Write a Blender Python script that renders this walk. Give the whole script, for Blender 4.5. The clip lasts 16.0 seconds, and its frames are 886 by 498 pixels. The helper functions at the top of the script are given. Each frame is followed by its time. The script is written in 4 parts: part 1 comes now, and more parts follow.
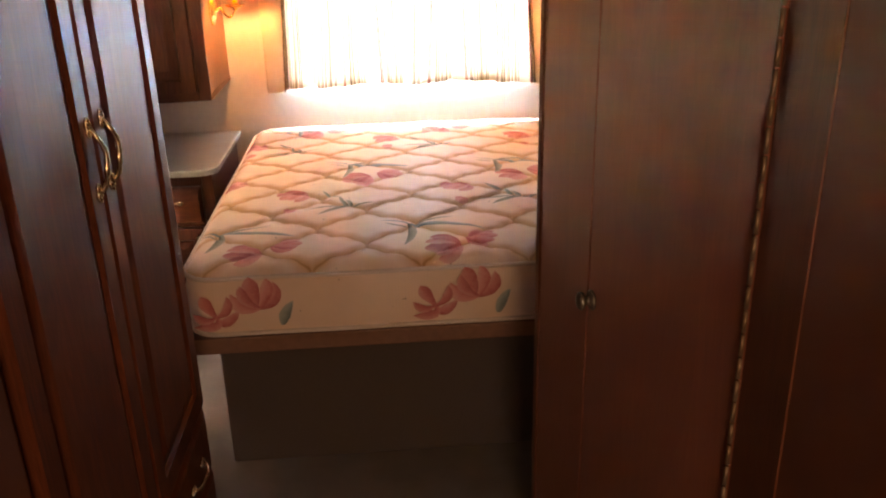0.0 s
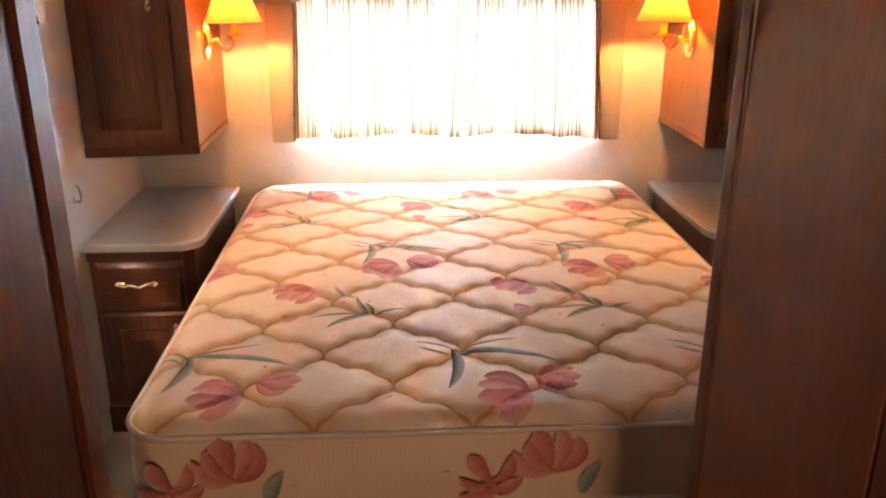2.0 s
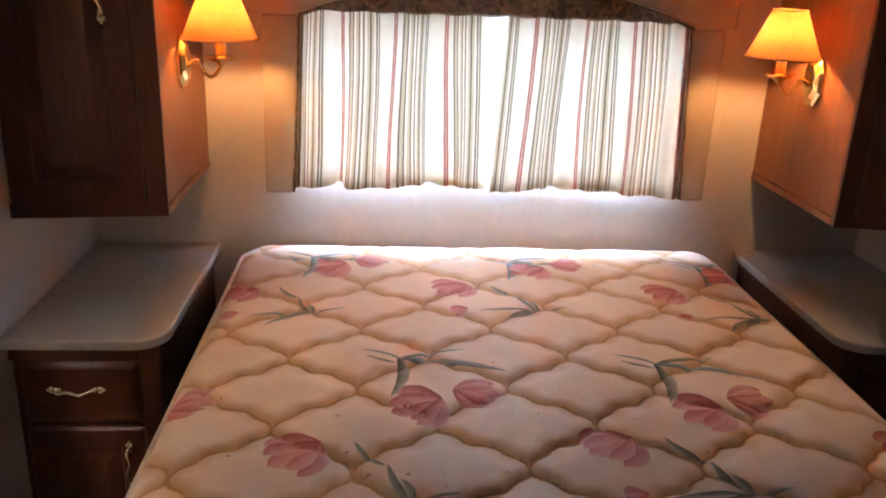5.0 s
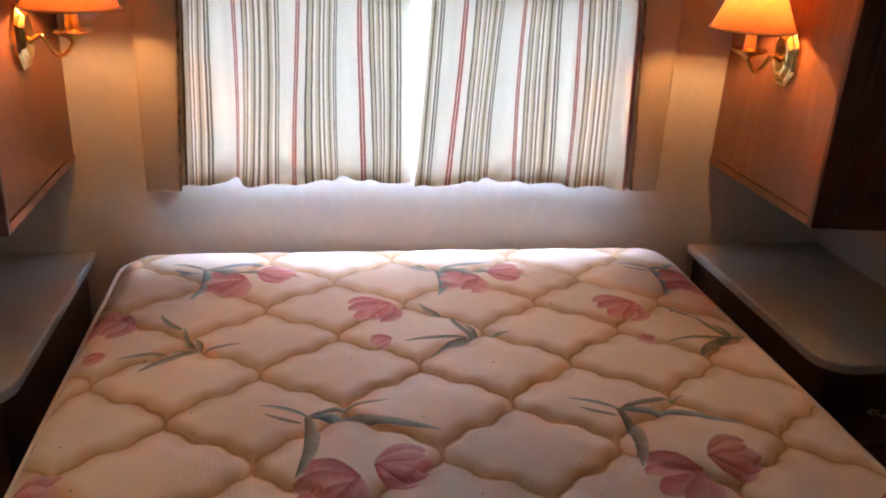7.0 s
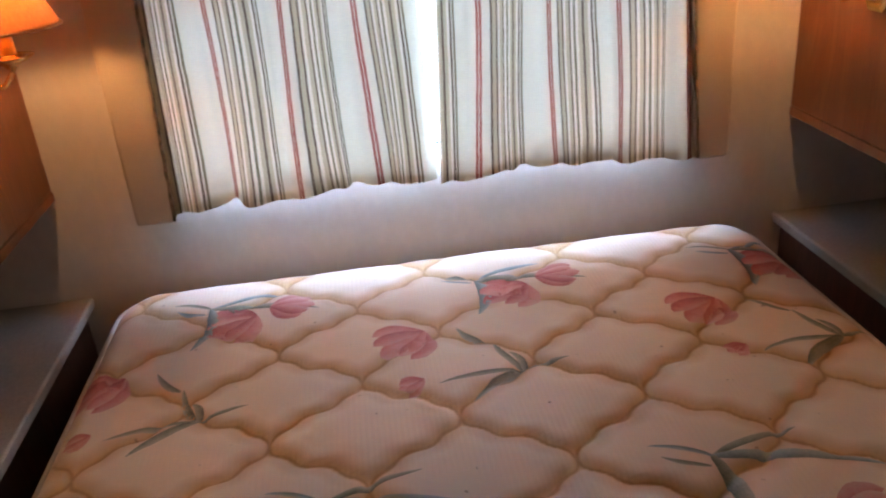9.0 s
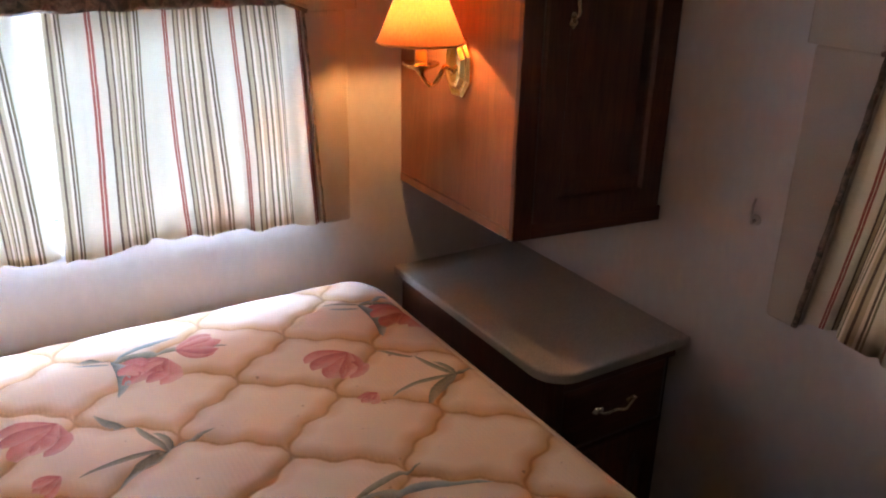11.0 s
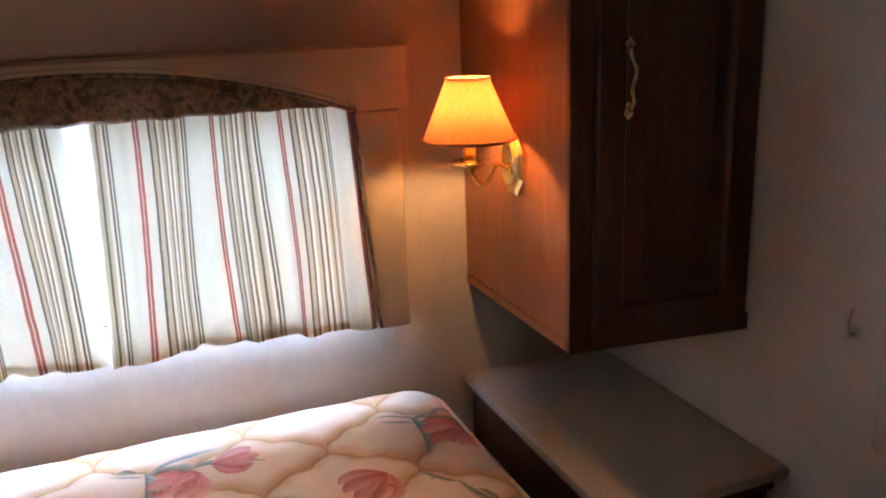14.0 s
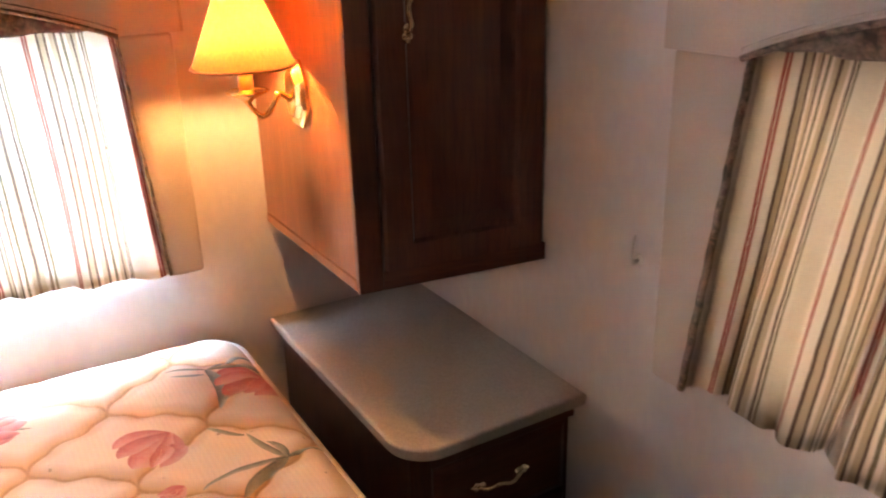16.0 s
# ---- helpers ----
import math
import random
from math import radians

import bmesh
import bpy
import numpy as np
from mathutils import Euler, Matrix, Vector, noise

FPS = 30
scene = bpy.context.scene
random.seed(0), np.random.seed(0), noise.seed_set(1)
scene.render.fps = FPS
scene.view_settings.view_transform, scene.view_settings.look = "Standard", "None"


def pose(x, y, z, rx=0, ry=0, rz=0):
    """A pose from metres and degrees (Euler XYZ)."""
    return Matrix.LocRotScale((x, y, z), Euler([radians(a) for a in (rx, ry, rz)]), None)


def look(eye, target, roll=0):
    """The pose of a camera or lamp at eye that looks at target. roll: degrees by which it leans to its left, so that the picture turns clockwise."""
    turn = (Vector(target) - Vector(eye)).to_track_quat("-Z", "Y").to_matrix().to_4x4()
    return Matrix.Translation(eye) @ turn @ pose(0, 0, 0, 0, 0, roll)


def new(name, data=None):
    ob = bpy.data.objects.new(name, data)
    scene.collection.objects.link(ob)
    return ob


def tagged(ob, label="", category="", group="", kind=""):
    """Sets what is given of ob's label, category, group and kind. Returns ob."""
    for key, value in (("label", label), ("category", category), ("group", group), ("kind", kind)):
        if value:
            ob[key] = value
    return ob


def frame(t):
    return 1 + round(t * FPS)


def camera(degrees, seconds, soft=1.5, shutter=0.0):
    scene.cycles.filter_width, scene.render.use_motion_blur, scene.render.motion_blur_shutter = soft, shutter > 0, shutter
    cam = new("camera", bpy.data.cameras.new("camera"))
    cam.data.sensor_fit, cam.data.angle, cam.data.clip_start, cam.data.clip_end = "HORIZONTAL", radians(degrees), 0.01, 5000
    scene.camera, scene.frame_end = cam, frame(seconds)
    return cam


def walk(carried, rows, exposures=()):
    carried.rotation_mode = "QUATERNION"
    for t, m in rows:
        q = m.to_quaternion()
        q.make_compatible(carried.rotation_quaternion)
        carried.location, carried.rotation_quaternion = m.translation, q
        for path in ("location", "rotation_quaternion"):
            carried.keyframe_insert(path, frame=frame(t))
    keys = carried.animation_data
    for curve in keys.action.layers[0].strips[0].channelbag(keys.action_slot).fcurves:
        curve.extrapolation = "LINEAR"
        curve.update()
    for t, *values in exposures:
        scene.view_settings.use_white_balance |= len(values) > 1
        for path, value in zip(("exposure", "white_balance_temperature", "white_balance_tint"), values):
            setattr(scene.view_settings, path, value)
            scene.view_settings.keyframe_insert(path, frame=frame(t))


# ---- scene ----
cam = camera(56.7, 16.0, 2.1, 0.18)
PATH = [
    (0, (-0.17, -0.065, 1.631), (-0.027, 1.791, 0.9), -1.4),
    (0.5, (-0.176, 0.097, 1.623), (-0.033, 1.932, 0.84), -1.0),
    (1, (-0.253, 0.32, 1.606), (-0.047, 2.171, 0.878), 0.5),
    (1.5, (-0.285, 0.536, 1.599), (-0.075, 2.407, 0.921), 0.7),
    (2, (-0.209, 0.724, 1.59), (-0.097, 2.606, 0.922), 0.1),
    (2.5, (-0.191, 0.893, 1.593), (-0.141, 2.78, 0.933), -0.3),
    (3, (-0.223, 1.093, 1.558), (-0.17, 2.989, 0.924), 0.2),
    (3.5, (-0.284, 1.226, 1.54), (-0.186, 3.125, 0.921), 1.1),
    (3.7, (-0.282, 1.272, 1.543), (-0.171, 3.171, 0.925), 1.7),
    (5.8, (-0.36, 1.576, 1.637), (-0.138, 3.426, 0.912), 2.8),
    (6, (-0.345, 1.609, 1.643), (-0.066, 3.447, 0.906), 3.4),
    (6.5, (-0.306, 1.728, 1.615), (0.04, 3.554, 0.877), 3.8),
    (7, (-0.286, 1.86, 1.6), (0.041, 3.682, 0.843), 3.1),
    (7.5, (-0.24, 1.952, 1.581), (-0.017, 3.785, 0.812), 1.3),
    (8, (-0.207, 2.034, 1.582), (-0.075, 3.865, 0.788), -1.0),
    (8.5, (-0.17, 2.103, 1.582), (-0.13, 3.929, 0.768), -4.0),
    (9, (-0.171, 2.175, 1.573), (-0.004, 3.983, 0.735), -5.0),
    (9.5, (-0.337, 2.202, 1.605), (0.479, 3.825, 0.768), 1.3),
    (9.7, (-0.386, 2.194, 1.615), (0.652, 3.693, 0.793), 2.9),
    (11.8, (0.041, 2.083, 1.696), (0.912, 3.756, 1.03), 0.1),
    (12, (0.082, 2.094, 1.716), (0.922, 3.796, 1.085), 0.0),
    (12.5, (0.145, 2.121, 1.748), (0.916, 3.888, 1.217), 0.0),
    (13, (0.129, 2.13, 1.716), (0.876, 3.931, 1.27), 0.1),
    (13.5, (0.109, 2.129, 1.675), (0.818, 3.937, 1.195), -0.6),
    (14, (0.09, 2.141, 1.636), (0.778, 3.936, 1.084), -2.3),
    (14.5, (-0.038, 2.125, 1.638), (0.953, 3.752, 1.033), -0.4),
    (15, (-0.077, 2.101, 1.618), (1.195, 3.509, 0.985), 1.8),
    (15.5, (0.075, 2.077, 1.594), (1.317, 3.493, 0.922), 0.6),
    (16, (0.279, 2.161, 1.609), (1.222, 3.772, 0.889), -1.6),
]
EXPO = [(0.0, 2.19, 8580, 30), (1.5, 2.32, 8780, 30), (2.5, 2.32, 8580, 31), (3.1, 1.52, 8280, 31), (3.7, 1.37, 7880, 30), (5.8, 0.6, 7180, 27), (7.5, 0.42, 6980, 26), (9.0, 0.12, 6880, 25), (9.7, 0.07, 6830, 26), (11.8, 0.89, 6880, 27), (13.2, 0.91, 6880, 26), (14.2, 0.54, 6880, 24), (14.5, 0.69, 6980, 24), (15.0, 1.39, 7580, 27), (15.5, 1.89, 7480, 27), (16.0, 1.94, 7380, 27)]
walk(cam, [(t, look(eye, target, roll)) for t, eye, target, roll in PATH], EXPO)

# ---- light ----
world = bpy.data.worlds.new("sky")
scene.world = world
world.use_nodes = True
wn = world.node_tree
sky = wn.nodes.new("ShaderNodeTexSky")
sky.sky_type, sky.sun_disc = "NISHITA", False
sky.sun_elevation, sky.sun_rotation = radians(50), radians(200)
wn.links.new(sky.outputs[0], wn.nodes["Background"].inputs[0])
wn.nodes["Background"].inputs[1].default_value = 0.12
sun = new("sun", bpy.data.lights.new("sun", "SUN"))
sun.data.energy, sun.data.angle, sun.data.color = 3.0, radians(0.5), (1.0, 0.95, 0.88)
sun.matrix_world = look((-2.0, -6.0, 9.0), (0, 0, 0))


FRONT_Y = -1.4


def window_light(name, eye, target, w, h, watts, color):
    lamp = new(name, bpy.data.lights.new(name, "AREA"))
    lamp.data.shape, lamp.data.size, lamp.data.size_y = "RECTANGLE", w, h
    lamp.data.energy, lamp.data.color = watts, color
    lamp.matrix_world = look(eye, target)
    return lamp


window_light("daylight_rear", (0, 4.09, 1.20), (0, 3.0, 1.20), 1.14, 0.45, 125, (0.40, 0.65, 1.0))
# Added fill lamp behind the camera, brightening the mattress and hall.
window_light("front_fill", (0, FRONT_Y + 0.02, 1.35), (0, 2.5, 0.9), 0.55, 0.8, 3.6, (1.0, 0.68, 0.40))
window_light("daylight_right", (1.350, 2.63, 1.18), (0.5, 2.63, 1.18), 0.50, 0.43, 4.8, (1.0, 0.91, 0.79))
window_light("daylight_left", (-1.313, 2.75, 1.18), (-0.5, 2.75, 1.18), 0.50, 0.43, 42, (0.9, 0.95, 1.0))


# ---- materials ----


class Mat:
    """A node material with short helpers."""

    def __init__(self, name, rough=0.5, metal=0.0):
        self.m = bpy.data.materials.new(name)
        self.m.use_nodes = True
        self.t = self.m.node_tree
        self.b = self.t.nodes["Principled BSDF"]
        self.b.inputs["Roughness"].default_value = rough
        self.b.inputs["Metallic"].default_value = metal
        self.out = self.t.nodes["Material Output"]
        self.co = self.t.nodes.new("ShaderNodeTexCoord")

    def node(self, kind, **sets):
        n = self.t.nodes.new(kind)
        for key, value in sets.items():
            n.inputs[key].default_value = value
        return n

    def link(self, a, b):
        self.t.links.new(a, b)

    def mapped(self, scale, source="Object", rot=(0, 0, 0)):
        mp = self.node("ShaderNodeMapping")
        mp.inputs["Scale"].default_value = scale
        mp.inputs["Rotation"].default_value = rot
        self.link(self.co.outputs[source], mp.inputs["Vector"])
        return mp.outputs[0]

    def noise(self, scale, vec=None, detail=4.0, rough=0.55, dist=0.0):
        n = self.node("ShaderNodeTexNoise", Scale=scale, Detail=detail, Roughness=rough, Distortion=dist)
        self.link(vec if vec is not None else self.co.outputs["Object"], n.inputs["Vector"])
        return n.outputs["Fac"]

    def ramp(self, fac, stops, constant=False):
        r = self.t.nodes.new("ShaderNodeValToRGB")
        els = r.color_ramp.elements
        if constant:
            r.color_ramp.interpolation = "CONSTANT"
        els[0].position, els[0].color = stops[0][0], (*stops[0][1], 1)
        els[1].position, els[1].color = stops[-1][0], (*stops[-1][1], 1)
        for p, c in stops[1:-1]:
            els.new(p).color = (*c, 1)
        self.link(fac, r.inputs[0])
        return r.outputs[0]

    def math(self, op, a, b=None):
        n = self.t.nodes.new("ShaderNodeMath")
        n.operation = op
        for i, v in enumerate((a, b)):
            if v is None:
                continue
            if isinstance(v, (int, float)):
                n.inputs[i].default_value = v
            else:
                self.link(v, n.inputs[i])
        return n.outputs[0]

    def mix(self, fac, a, b, mode="MIX"):
        n = self.t.nodes.new("ShaderNodeMixRGB")
        n.blend_type = mode
        for i, v in enumerate((fac, a, b)):
            if isinstance(v, (int, float)):
                n.inputs[i].default_value = v
            elif isinstance(v, tuple):
                n.inputs[i].default_value = (*v, 1)
            else:
                self.link(v, n.inputs[i])
        return n.outputs[0]

    def color(self, c):
        if isinstance(c, tuple):
            self.b.inputs["Base Color"].default_value = (*c, 1)
        else:
            self.link(c, self.b.inputs["Base Color"])

    def bump(self, height, strength=0.3, distance=0.002):
        n = self.node("ShaderNodeBump", Strength=strength, Distance=distance)
        self.link(height, n.inputs["Height"])
        self.link(n.outputs[0], self.b.inputs["Normal"])
        return n.outputs[0]

    def rough(self, fac, lo, hi):
        r = self.node("ShaderNodeMapRange")
        r.inputs[3].default_value, r.inputs[4].default_value = lo, hi
        self.link(fac, r.inputs[0])
        self.link(r.outputs[0], self.b.inputs["Roughness"])


def wood(name, dark, mid, light, axis="z", rough=(0.28, 0.45), fine=1.0, streak=1.0, ring=(7.0, 0.75), gloss=0.35):
    m = Mat(name)
    s = {"z": (1, 1, 0.05), "x": (0.05, 1, 1), "y": (1, 0.05, 1)}[axis]
    v = m.mapped(s)
    big = m.noise(9.0, m.mapped(tuple(a * 1.0 if a == 1 else 0.16 for a in s)), 3.0, 0.5, 1.8)
    grain = m.noise(95.0 * fine, v, 6.0, 0.65, 0.4)
    pores = m.noise(330.0 * fine, v, 2.0, 0.5)
    rings = m.math("PINGPONG", m.math("MULTIPLY", big, ring[0]), 0.5)
    c = m.mix(m.math("MULTIPLY", rings, ring[1]), m.ramp(big, [(0.30, mid), (0.70, light)]), dark)
    c = m.mix(m.ramp(grain, [(0.35, (0.8 * streak,) * 3), (0.6, (0.0,) * 3)]), c, dark)
    c = m.mix(m.ramp(pores, [(0.32, (0.55 * streak,) * 3), (0.45, (0.0,) * 3)]), c, tuple(d * 0.5 for d in dark))
    m.color(c)
    m.rough(grain, *rough)
    m.b.inputs["Specular IOR Level"].default_value = gloss
    m.bump(m.mix(0.5, grain, pores), 0.25 * streak, 0.0008)
    return m.m


OAK = wood("stained_oak", (0.060, 0.0155, 0.0066), (0.115, 0.032, 0.0132), (0.158, 0.048, 0.0205), streak=0.65)
OAK_X = wood("stained_oak_level", (0.060, 0.0155, 0.0066), (0.115, 0.032, 0.0132), (0.158, 0.048, 0.0205), "x", streak=0.65)
OAK_SIDE = wood("oak_print_panel", (0.205, 0.072, 0.029), (0.27, 0.098, 0.040), (0.335, 0.13, 0.055), rough=(0.36, 0.46), streak=0.4)
OAK_DOOR = wood("hall_door_veneer", (0.155, 0.053, 0.029), (0.195, 0.068, 0.038), (0.23, 0.080, 0.045), rough=(0.32, 0.44), streak=0.4, gloss=0.38)
OAK_WARD = wood("wardrobe_oak", (0.050, 0.0122, 0.0050), (0.130, 0.035, 0.0145), (0.168, 0.048, 0.020), rough=(0.36, 0.52), streak=0.7, ring=(10.0, 0.9), gloss=0.2)
OAK_EDGE = wood("door_edge_wood", (0.07, 0.020, 0.0085), (0.105, 0.032, 0.0138), (0.13, 0.042, 0.019))


def plaster():
    m = Mat("wall_vinyl", 0.55)
    big = m.noise(3.0, None, 3.0)
    mid = m.noise(38.0, m.mapped((1, 1, 0.6)), 4.0, 0.6)
    fine = m.noise(420.0, None, 2.0)
    c = m.ramp(big, [(0.3, (0.62, 0.56, 0.515)), (0.7, (0.69, 0.63, 0.585))])
    c = m.mix(m.ramp(mid, [(0.42, (0.22,) * 3), (0.62, (0.0,) * 3)]), c, (0.52, 0.47, 0.44))
    m.color(c)
    m.rough(mid, 0.45, 0.62)
    m.bump(m.mix(0.6, mid, fine), 0.18, 0.001)
    return m.m


WALL = plaster()


def vinyl_pad():
    m = Mat("padded_valance_vinyl", 0.6)
    big = m.noise(5.0, None, 3.0)
    weave = m.noise(600.0, m.mapped((1, 1, 0.35)), 2.0)
    c = m.ramp(big, [(0.3, (0.50, 0.41, 0.32)), (0.7, (0.57, 0.475, 0.38))])
    m.color(m.mix(m.ramp(weave, [(0.4, (0.2,) * 3), (0.6, (0.0,) * 3)]), c, (0.40, 0.32, 0.24)))
    m.bump(weave, 0.2, 0.0006)
    return m.m


VINYL = vinyl_pad()


def brocade():
    m = Mat("dark_floral_brocade", 0.8)
    a = m.noise(26.0, None, 3.0, 0.5, 1.5)
    b = m.noise(70.0, None, 3.0, 0.6, 0.8)
    c = m.ramp(a, [(0.36, (0.075, 0.07, 0.05)), (0.45, (0.22, 0.155, 0.11)), (0.56, (0.32, 0.235, 0.17)), (0.68, (0.17, 0.085, 0.07))])
    c = m.mix(m.ramp(b, [(0.43, (0.5,) * 3), (0.52, (0.0,) * 3)]), c, (0.085, 0.08, 0.055))
    m.color(c)
    m.bump(m.noise(700.0), 0.3, 0.0006)
    return m.m


BROCADE = brocade()


def carpet():
    m = Mat("cut_pile_carpet", 0.95)
    a = m.noise(6.0, None, 4.0)
    f = m.noise(520.0, None, 3.0, 0.7)
    c = m.ramp(a, [(0.3, (0.20, 0.165, 0.135)), (0.7, (0.28, 0.235, 0.195))])
    m.color(m.mix(m.ramp(f, [(0.38, (0.7,) * 3), (0.6, (0.0,) * 3)]), c, (0.11, 0.088, 0.07)))
    m.bump(f, 0.8, 0.006)
    return m.m


CARPET = carpet()


def laminate():
    m = Mat("speckled_counter_laminate", 0.34)
    s = m.noise(260.0, None, 2.0, 0.5)
    b = m.noise(7.0, None, 4.0)
    c = m.ramp(s, [(0.36, (0.38, 0.335, 0.275)), (0.5, (0.43, 0.38, 0.315)), (0.64, (0.47, 0.42, 0.35))])
    m.color(m.mix(m.ramp(b, [(0.5, (0.0,) * 3), (0.8, (0.3,) * 3)]), c, (0.36, 0.315, 0.26)))
    m.rough(b, 0.28, 0.42)
    return m.m


LAMINATE = laminate()


def plain(name, c, rough=0.5, metal=0.0, vary=0.12, scale=40.0, bump=0.1):
    m = Mat(name, rough, metal)
    n = m.noise(scale, None, 4.0)
    m.color(m.mix(n, tuple(v * (1 - vary) for v in c), tuple(min(1.0, v * (1 + vary)) for v in c)))
    m.rough(n, rough * 0.8, min(1.0, rough * 1.2))
    if bump:
        m.bump(n, bump, 0.0005)
    return m.m


BRASS = plain("polished_brass", (0.83, 0.62, 0.30), 0.16, 1.0, 0.08, 60, 0.05)
ANTIQUE = plain("antique_brass", (0.78, 0.66, 0.46), 0.24, 1.0, 0.2, 90, 0.12)
CEILING = plain("ceiling_panel", (0.72, 0.69, 0.65), 0.7, 0, 0.06, 12, 0.2)
HALLWALL = plain("hall_panel", (0.115, 0.040, 0.021), 0.42, 0, 0.25, 14, 0.1)
BASECLOTH = plain("bed_base_carpet_grey", (0.085, 0.068, 0.056), 0.95, 0, 0.3, 240, 0.7)
PLY = plain("platform_plywood_edge", (0.20, 0.105, 0.065), 0.6, 0, 0.25, 50, 0.3)
BLACK = plain("black_plastic", (0.012, 0.011, 0.011), 0.35, 0, 0.2, 60, 0.1)
WHITE_PLASTIC = plain("ivory_plastic", (0.62, 0.58, 0.52), 0.4, 0, 0.06, 60, 0.05)
ALU = plain("window_aluminium", (0.45, 0.44, 0.42), 0.4, 0.9, 0.1, 60, 0.05)
KNOB = plain("pewter_pull", (0.16, 0.15, 0.125), 0.45, 0.8, 0.15, 80, 0.1)
HINGE = plain("hinge_steel", (0.20, 0.14, 0.09), 0.5, 0.8, 0.2, 90, 0.2)
CANDLE = plain("brass_sleeve", (0.80, 0.58, 0.28), 0.3, 1.0, 0.1, 60, 0.05)


def glass():
    m = Mat("window_glass", 0.02)
    m.b.inputs["Transmission Weight"].default_value = 1.0
    m.b.inputs["IOR"].default_value = 1.45
    m.color((0.93, 0.97, 0.96))
    return m.m


GLASS = glass()


def shade_cloth():
    m = Mat("pleated_shade_fabric", 0.9)
    f = m.noise(240.0, m.mapped((1, 1, 0.2)), 3.0)
    c = m.ramp(f, [(0.35, (0.56, 0.215, 0.06)), (0.65, (0.62, 0.255, 0.08))])
    m.color(c)
    tr = m.t.nodes.new("ShaderNodeBsdfTranslucent")
    m.link(m.ramp(f, [(0.35, (0.60, 0.180, 0.056)), (0.65, (0.66, 0.212, 0.070))]), tr.inputs[0])
    mx = m.t.nodes.new("ShaderNodeMixShader")
    mx.inputs[0].default_value = 0.14
    m.link(m.b.outputs[0], mx.inputs[1])
    m.link(tr.outputs[0], mx.inputs[2])
    m.link(mx.outputs[0], m.out.inputs[0])
    return m.m


SHADE = shade_cloth()
SHADE_TRIM = plain("shade_trim_ribbon", (0.55, 0.30, 0.13), 0.7, 0, 0.1, 120, 0.2)


def bulb_glow():
    m = Mat("lit_bulb", 0.3)
    m.b.inputs["Emission Color"].default_value = (1.0, 0.575, 0.205, 1)
    m.b.inputs["Emission Strength"].default_value = 640.0
    m.color((0.9, 0.8, 0.7))
    return m.m


BULB = bulb_glow()

# the stripes of the curtain cloth over one repeat: (start of band, colour)
GREEN, CREAM, STRAW = (0.66, 0.58, 0.43), (0.74, 0.61, 0.45), (0.47, 0.36, 0.22)
RED, OLIVE, BROWN = (0.28, 0.050, 0.028), (0.135, 0.105, 0.047), (0.092, 0.048, 0.026)
STRIPES = [(0.0, GREEN), (0.070, CREAM), (0.080, RED), (0.112, CREAM), (0.120, RED), (0.152, CREAM), (0.162, GREEN), (0.25, BROWN), (0.276, STRAW),
           (0.325, BROWN), (0.349, CREAM), (0.385, STRAW), (0.43, BROWN), (0.456, CREAM), (0.495, OLIVE), (0.524, CREAM), (0.56, STRAW), (0.605, BROWN),
           (0.631, STRAW), (0.675, CREAM), (0.705, BROWN), (0.731, CREAM), (0.75, OLIVE), (0.776, GREEN)]


def curtain_cloth():
    m = Mat("striped_curtain_cotton", 0.9)
    sep = m.t.nodes.new("ShaderNodeSeparateXYZ")
    m.link(m.co.outputs["UV"], sep.inputs[0])
    wob = m.math("MULTIPLY", m.math("SUBTRACT", m.noise(14.0), 0.5), 0.004)
    u = m.math("FRACT", m.math("DIVIDE", m.math("ADD", sep.outputs[0], wob), 0.178))
    c = m.ramp(u, STRIPES, True)
    soil = m.math("MULTIPLY", m.ramp(sep.outputs[1], [(0.84, (0.0,) * 3), (0.99, (1.0,) * 3)]), m.ramp(m.noise(7.0, None, 2.0), [(0.53, (0.0,) * 3), (0.66, (0.75,) * 3)]))
    c = m.mix(soil, c, (0.17, 0.11, 0.05))
    slub = m.noise(900.0, m.mapped((0.12, 0.12, 1.0)), 3.0)
    c = m.mix(m.ramp(slub, [(0.4, (0.16,) * 3), (0.6, (0.0,) * 3)]), c, (0.42, 0.38, 0.32))
    m.color(c)
    m.bump(slub, 0.25, 0.0005)
    tr = m.t.nodes.new("ShaderNodeBsdfTranslucent")
    m.link(c, tr.inputs[0])
    mx = m.t.nodes.new("ShaderNodeMixShader")
    mx.inputs[0].default_value = 0.165
    m.link(m.b.outputs[0], mx.inputs[1])
    m.link(tr.outputs[0], mx.inputs[2])
    m.link(mx.outputs[0], m.out.inputs[0])
    return m.m


CURTAIN = curtain_cloth()


# Unseen cloth, added to bounce window light onto the wall below the hem.
def lining_cloth():
    m = Mat("white_curtain_lining", 0.9)
    c = m.ramp(m.noise(700.0, m.mapped((0.15, 0.15, 1.0)), 3.0), [(0.35, (0.76, 0.76, 0.75)), (0.65, (0.82, 0.82, 0.81))])
    m.color(c)
    tr = m.t.nodes.new("ShaderNodeBsdfTranslucent")
    m.link(c, tr.inputs[0])
    mx = m.t.nodes.new("ShaderNodeMixShader")
    mx.inputs[0].default_value = 0.32
    m.link(m.b.outputs[0], mx.inputs[1])
    m.link(tr.outputs[0], mx.inputs[2])
    m.link(mx.outputs[0], m.out.inputs[0])
    return m.m


LINING = lining_cloth()

# quilting of the mattress: a diamond grid of wavy stitch lines
QX, QY, QU, QV = -0.052, 3.286, 0.3155, 0.2916
TOP = 0.738


